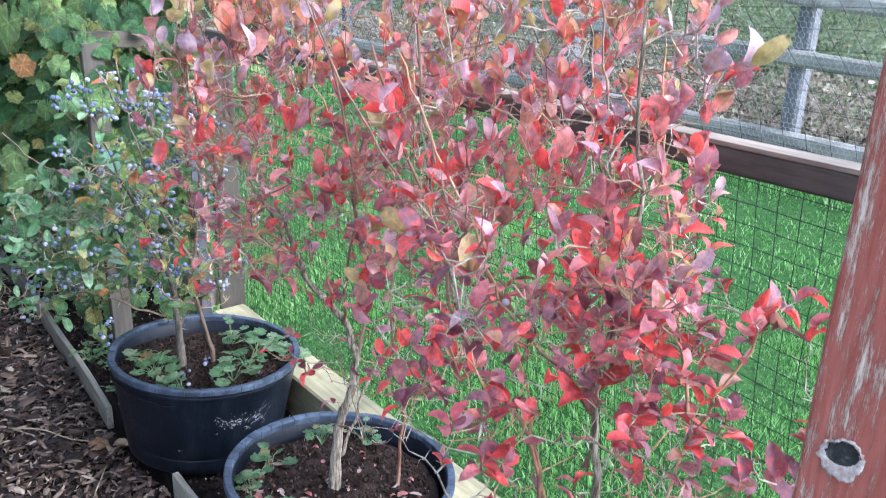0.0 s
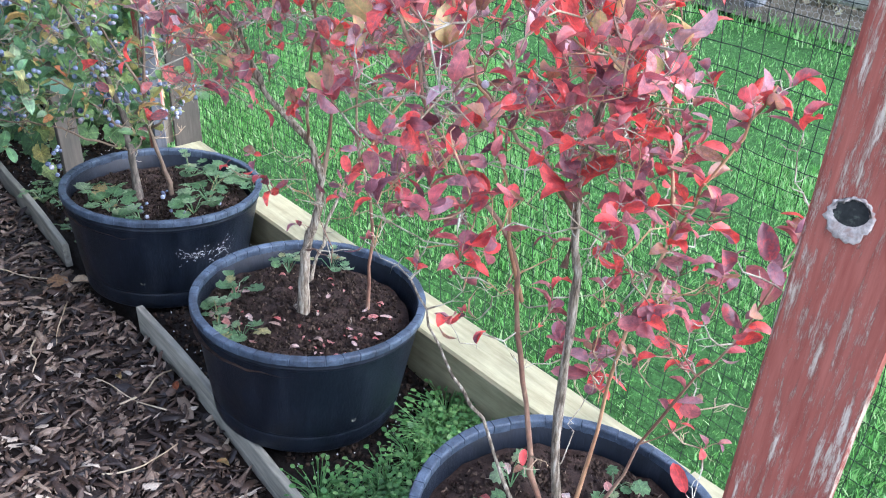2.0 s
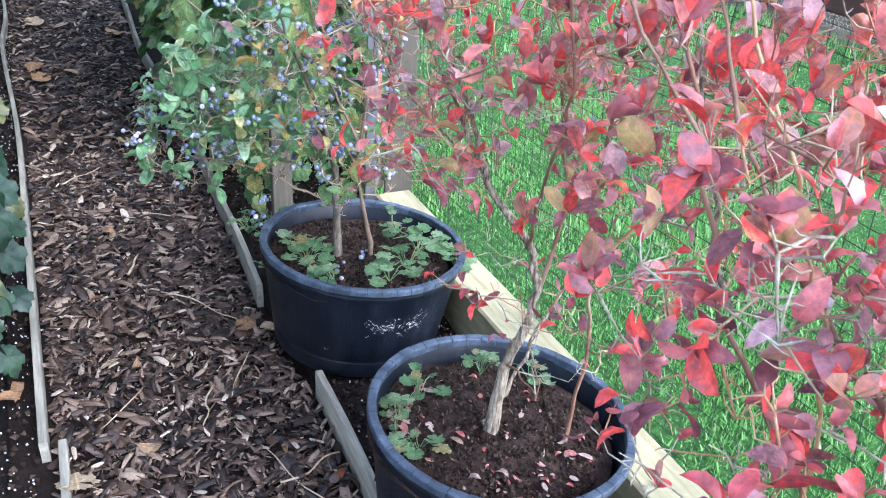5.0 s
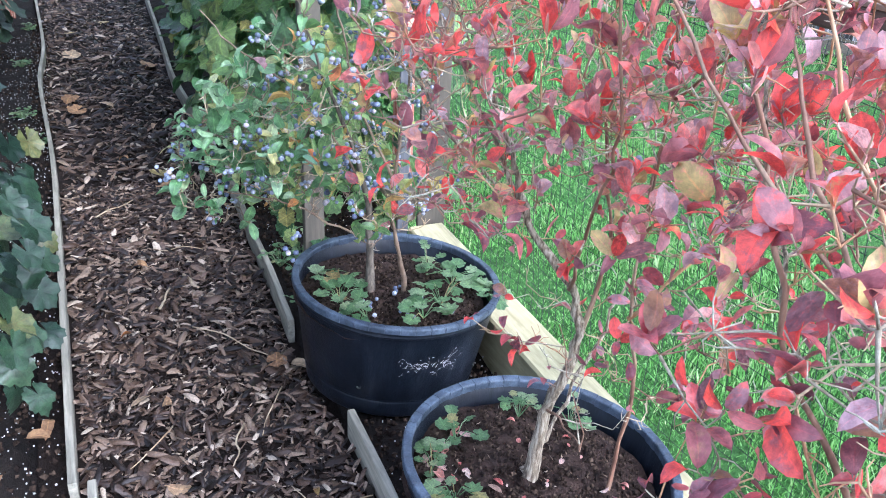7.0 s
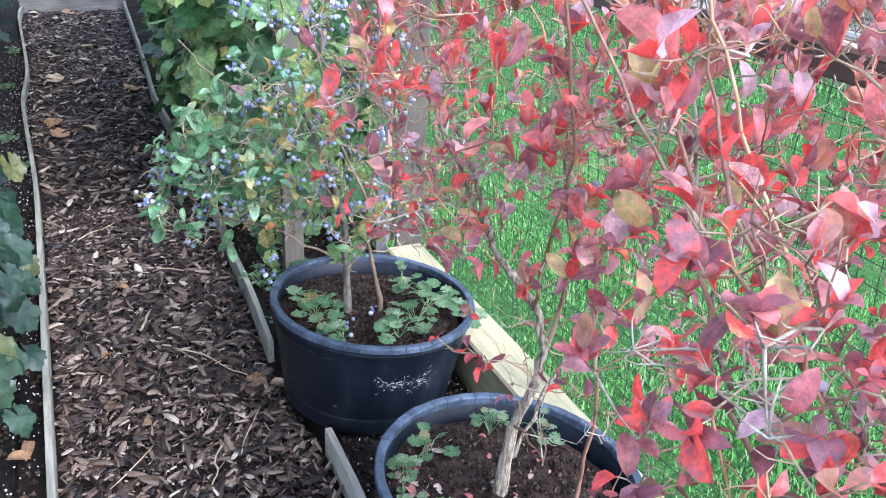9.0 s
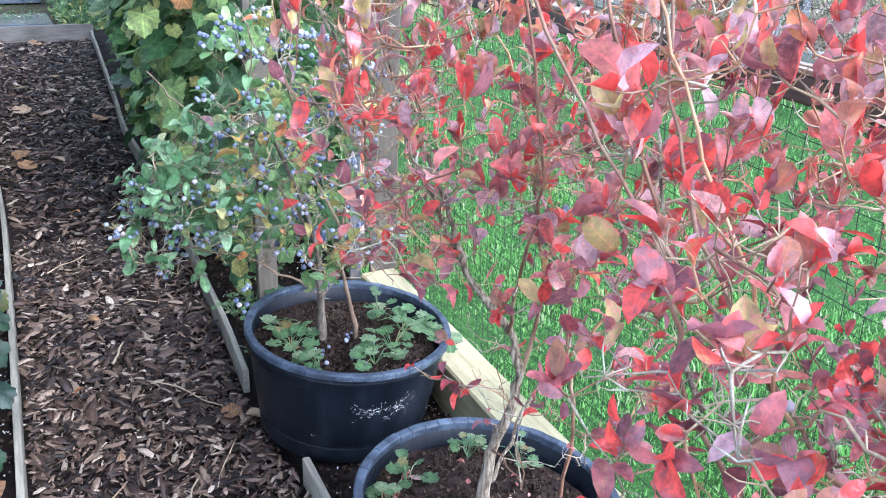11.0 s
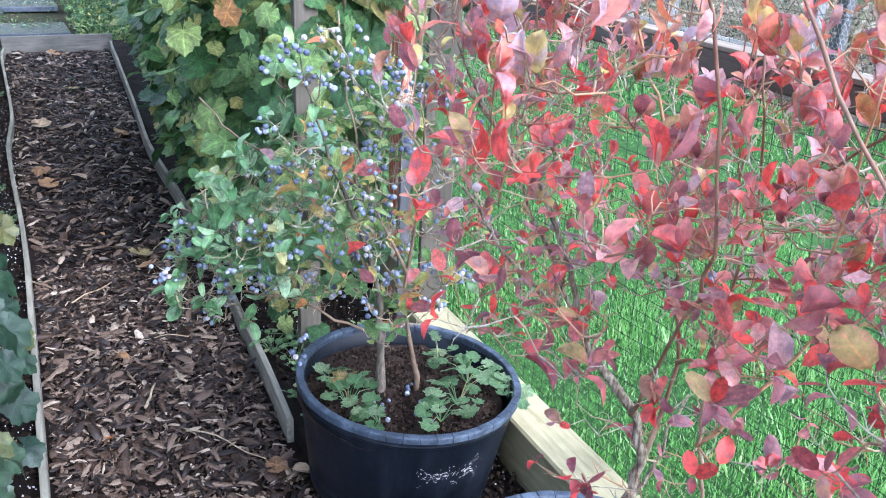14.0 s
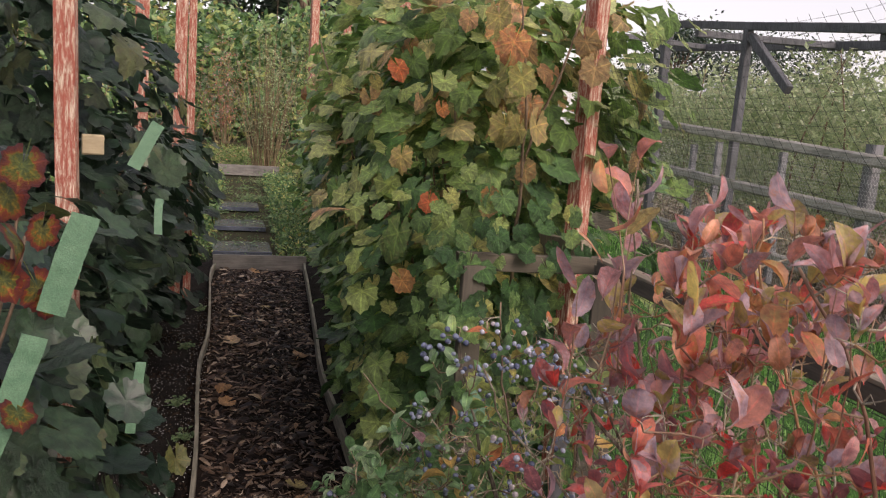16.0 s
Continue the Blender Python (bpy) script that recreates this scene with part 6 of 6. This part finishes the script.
strip([(0.74, 2.28, 0.78), (0.77, 2.27, 0.74), (0.80, 2.27, 0.73)], 0.05, "dark teal plastic strip behind berry twigs")
strip([(0.70, 2.30, 0.50), (0.75, 2.28, 0.47), (0.80, 2.28, 0.46)], 0.04, "teal plastic strip low behind the bush")
bt = beam([(-0.215, 2.95, 1.27), (-0.162, 2.965, 1.27)], 0.04, 0.055, 0, 1, 0.1, V((0, 1, 0)))
tagged(new("batten_end", bt.mesh("batten_end", M_PINE_BEND, False)), "pale batten end beside a red post", "batten")

# ---- beyond the path's end ----
for k, (x, y, w, d) in enumerate(((0.24, 8.75, 0.56, 0.62), (0.21, 10.1, 0.56, 0.60), (0.18, 11.5, 0.52, 0.58))):
    z = land(x, y) + 0.025
    b = beam([(x - w / 2, y, z), (x + w / 2, y + 0.02, z)], d, 0.05, 0, 2, 0.1, V((0, 1, 0)))
    tagged(new("paving_slab", b.mesh("paving_slab", M_SLAB, False)), "wet grey paving slab set as a stepping stone", "slab", "stepping slabs")
cb2 = beam([(-0.5, 15.0, 0.30), (0.85, 15.1, 0.30)], 0.06, 0.18, 0, 2, 0.1, V((0, 1, 0)))
tagged(new("cross_board", cb2.mesh("cross_board", M_BOARD, False)), "grey board lying across the far path", "board")
random.seed(90)
for k in range(44):
    wx, wy = random.choice((random.uniform(-0.9, -0.1), random.uniform(0.5, 0.95), random.uniform(-0.1, 0.5))), random.uniform(8.0, 14.8)
    weed(wx, wy, land(wx, wy), 0.17, 30, "scrambling green weed beside the slabs", 0.05 if -0.1 < wx < 0.5 else 0.2)


def stalk_bush(x, y, r, h, n, leaf_n, label, key="currant", stalk=None):
    """A clump of thin upright stalks with sparse small leaves."""
    z = land(x, y)
    t = thing("stalk_bush", (x, y, z), label, "bush", "dry bushes")
    sh, poses = Shape(), []
    for _ in range(n):
        a, q = random.uniform(0, 6.28), r * random.random()
        top = V((x + math.cos(a) * q * 1.3, y + math.sin(a) * q, z + h * random.uniform(0.6, 1.05)))
        line = smooth_line([V((x + math.cos(a) * q * 0.25, y + math.sin(a) * q * 0.25, z)), V((x, y, z)).lerp(top, 0.5) + rnd(0.08), top], 3, 0.01)
        tube(sh, line, [0.010 * (1 - 0.75 * i / (len(line) - 1)) for i in range(len(line))], 4, False)
        for _ in range(leaf_n):
            p = line[random.randrange(2, len(line))] + rnd(0.14)
            poses.append(facing(p, rnd(), V((0, -0.5, 1)) + rnd(0.6), random.uniform(0.05, 0.11)))
    part("stalk_rest", sh.mesh("stalk_rest", stalk or M_DRY), t, "", "stuff")
    joined_leaves("leaves", SPRIGS, poses, leaf_mats[key, True], t)


stalk_bush(0.62, 15.6, 0.75, 2.5, 60, 16, "tall bush of thin dry stalks with sparse yellowing leaves", "field")
stalk_bush(-0.9, 17, 0.9, 2.2, 30, 20, "dry stalky bush behind the path", "currant_low")
stalk_bush(1.9, 14, 1.0, 2.4, 30, 24, "leafy stalk bush in the far bed")
stalk_bush(1.6, 18, 1.2, 2.8, 30, 24, "tall straggling bush with thin stalks")
stalk_bush(-0.2, 21, 1.0, 2.4, 26, 24, "clump of tall straw-coloured dry grasses", "top")


def leaf_bank(name, x0, x1, y0, y1, z0, z1, n, size, key, label, seed, face=(0, -1, 0.5), category="hedge"):
    """A far hedge or ivy bank: crowded leaf clumps on an uneven front, one object of stuff with a dark core of stems."""
    random.seed(seed)
    t = thing(name, ((x0 + x1) / 2, (y0 + y1) / 2, 0), label, category)
    sh = Shape()
    for _ in range(40 if z1 > 0.4 else 0):
        x, y = random.uniform(x0, x1), random.uniform(y0, y1)
        b = land(x, y)
        top = z1 * random.uniform(0.6, 0.95)
        tube(sh, smooth_line([(x, y, b), (x + random.uniform(-0.2, 0.2), y + random.uniform(-0.2, 0.2), b + top * 0.5), (x + random.uniform(-0.4, 0.4), y + random.uniform(-0.3, 0.3), b + top)], 3), [0.02, 0.018, 0.015, 0.013, 0.011, 0.009, 0.006], 5, False)
    if sh.v:
        part("stem_rest", sh.mesh("stem_rest", M_CANE), t, "", "stuff")
    poses = []
    for _ in range(n):
        x, y, w = random.uniform(x0, x1), random.uniform(y0, y1), random.random()
        top = z1 * (0.78 + 0.35 * noise.noise(V((x * 0.7, y * 0.7, seed))) + 0.14 * noise.noise(V((x * 2.3, y * 2.3, seed))))
        p = V((x, y, land(x, y) + z0 + (top - z0) * w ** 0.8)) + rnd(0.1 if z1 > 0.4 else 0.015)
        poses.append(facing(p, V((0, 0, -0.6)) + rnd(0.8), V(face) + rnd(0.8), size * random.uniform(0.6, 1.4)))
    joined_leaves("leaves", SPRIGS, poses, leaf_mats[key, True], t)
    return t


leaf_bank("field_hedge", 6.6, 8.4, 1.0, 16, 0.0, 2.75, 15000, 0.165, "field", "tangled green hedge and brambles behind the fence", 101, (-1, -0.4, 0.5))
leaf_bank("field_hedge", 9.5, 16, 2, 24, 0.0, 3.15, 8000, 0.35, "field", "overgrown green field rising behind the fence", 102, (-1, -0.3, 0.9))
leaf_bank("undergrowth", 5.45, 6.5, 0.5, 11, 0.0, 0.85, 6500, 0.098, "brush", "dry scrub and bramble under the fence", 103, (-1, -0.3, 0.5))
leaf_bank("far_hedge", -7, -1.7, 8, 16, 0.0, 2.3, 5000, 0.23, "currant_low", "tangled garden growth beside the far beds", 104)
leaf_bank("far_hedge", -9, 6, 22, 26, 0.0, 4.4, 7000, 0.43, "currant_low", "rough hedge across the end of the gardens", 105)
leaf_bank("far_hedge", 1.9, 4.6, 11.5, 18, 0.0, 1.7, 4000, 0.19, "currant", "low garden growth beyond the lawn", 106)
leaf_bank("far_hedge", -6, -1.5, 0.5, 8, 0.0, 1.5, 4000, 0.18, "dark", "dense dark planting behind the compost bed", 107, (0.8, -0.5, 0.5))

leaf_bank("path_weeds", -0.95, -0.06, 7.9, 14.5, 0.0, 0.30, 4000, 0.088, "currant_low", "tangle of green weeds along the far path", 111, (0.5, -0.6, 0.8), "weed")
leaf_bank("path_weeds", 0.58, 1.0, 7.95, 14.5, 0.0, 0.30, 2600, 0.08, "currant_low", "tangle of green weeds beside the stepping slabs", 112, (-0.5, -0.6, 0.8), "weed")
leaf_bank("path_weeds", -0.1, 0.55, 7.95, 14.9, 0.0, 0.03, 900, 0.06, "currant_low", "flat weeds creeping between the stepping slabs", 113, (0, -0.3, 1), "weed")
leaf_bank("path_weeds", -1.0, 1.2, 15.2, 20.5, 0.0, 0.12, 3200, 0.11, "currant", "trodden weedy path beyond the cross board", 114, (0, -0.4, 1), "weed")
random.seed(120)


def tree(x, y, h, r, label, key="dark", n=1600):
    """Tapered trunk, limbs, and a crown of leaf clumps with gaps."""
    z = land(min(x, 59), min(y, 59))
    t = thing("tree", (x, y, z), label, "tree", "far trees")
    sh = Shape()
    tube(sh, smooth_line([(x, y, z - 0.2), (x + 0.1, y, z + h * 0.35), (x + random.uniform(-0.4, 0.4), y, z + h * 0.75)], 4), [h * 0.03 * (1 - 0.08 * i) for i in range(9)], 8)
    part("trunk", sh.mesh("trunk", M_CANE), t)
    poses, lim = [], Shape()
    for k in range(11):
        a, e = random.uniform(0, 6.28), random.uniform(-0.75, 1.2)
        c = V((x + r * math.cos(a) * math.cos(e) * random.uniform(0.5, 1), y + r * math.sin(a) * math.cos(e) * random.uniform(0.5, 1), z + h * 0.5 + math.sin(e) * h * 0.45))
        tube(lim, smooth_line([(x, y, z + h * random.uniform(0.3, 0.6)), V((x, y, z + h * 0.5)).lerp(c, 0.5) + rnd(0.3), c], 3), [h * 0.012 * (1 - 0.11 * i) for i in range(7)], 5, False)
        for _ in range(n // 11):
            g = V((random.gauss(0, 1), random.gauss(0, 1), random.gauss(0, 0.7))) * r * 0.24
            poses.append(facing(c + g, rnd(), V((0, -0.4, 1)) + rnd(0.7), random.uniform(0.7, 1.4) * h * 0.068))
    part("limbs", lim.mesh("limbs", M_CANE), t)
    joined_leaves("crown", SPRIGS, poses, leaf_mats[key, True], t)


for x, y, h, r in ((-7, 34, 10, 4), (-1, 37, 11, 4.2), (5, 38, 10, 4), (9.5, 44, 9, 4.4), (-13, 33, 11, 5), (24.7, 45, 7.3, 3.0), (29, 48, 6.3, 4.2), (34, 46, 6.6, 4.6), (46, 44, 6.5, 5), (13.5, 50, 7.5, 4.5), (-3.5, 30, 8, 3.2), (2.2, 31, 8.5, 3.4)):
    tree(x, y, h, r, "dark leafy tree on the skyline")


def shed(x, y, w, d, h, label, turn=0):
    t = thing("shed", (x, y, land(x, y)), label, "shed", "far sheds")
    t.rotation_euler[2] = radians(turn)
    for a, b, c, e in ((-w / 2, -d / 2, w / 2, -d / 2), (w / 2, -d / 2, w / 2, d / 2), (w / 2, d / 2, -w / 2, d / 2), (-w / 2, d / 2, -w / 2, -d / 2)):
        dirn = V((c - a, e - b, 0)).normalized()
        part("wall", beam([(a, b, h / 2), (c, e, h / 2)], 0.08, h, 0, 1, 0.05, dirn.cross(V((0, 0, 1)))).mesh("wall", M_WHITE, False), t, local=Matrix())
    rf = Shape()
    n = 24
    for j, (yy, zz) in enumerate(((-d / 2 - 0.2, h - 0.05), (0, h + 0.45), (d / 2 + 0.2, h - 0.05))):
        for i in range(n + 1):
            rf.v.append(V((-w / 2 - 0.2 + (w + 0.4) * i / n, yy, zz + (0.03 if i % 2 else 0))))
    rf.f = [(j * (n + 1) + i, j * (n + 1) + i + 1, (j + 1) * (n + 1) + i + 1, (j + 1) * (n + 1) + i) for j in range(2) for i in range(n)]
    ro = part("roof", rf.mesh("roof", M_ROOF, False), t, "ribbed grey roof", local=Matrix())
    ro.modifiers.new("thick", "SOLIDIFY").thickness = 0.04
    part("door", beam([(-0.45, -d / 2 - 0.05, 0.95), (0.45, -d / 2 - 0.05, 0.95)], 0.05, 1.9, 0, 1, 0.05, V((0, 1, 0))).mesh("door", M_FENCEPOST, False), t, local=Matrix())


shed(14.5, 26, 7, 4, 2.3, "pale shed with a ribbed grey roof beyond the hedge", 8)
shed(8.3, 24, 3, 2.5, 2.2, "small whitewashed shed among bushes", 5)
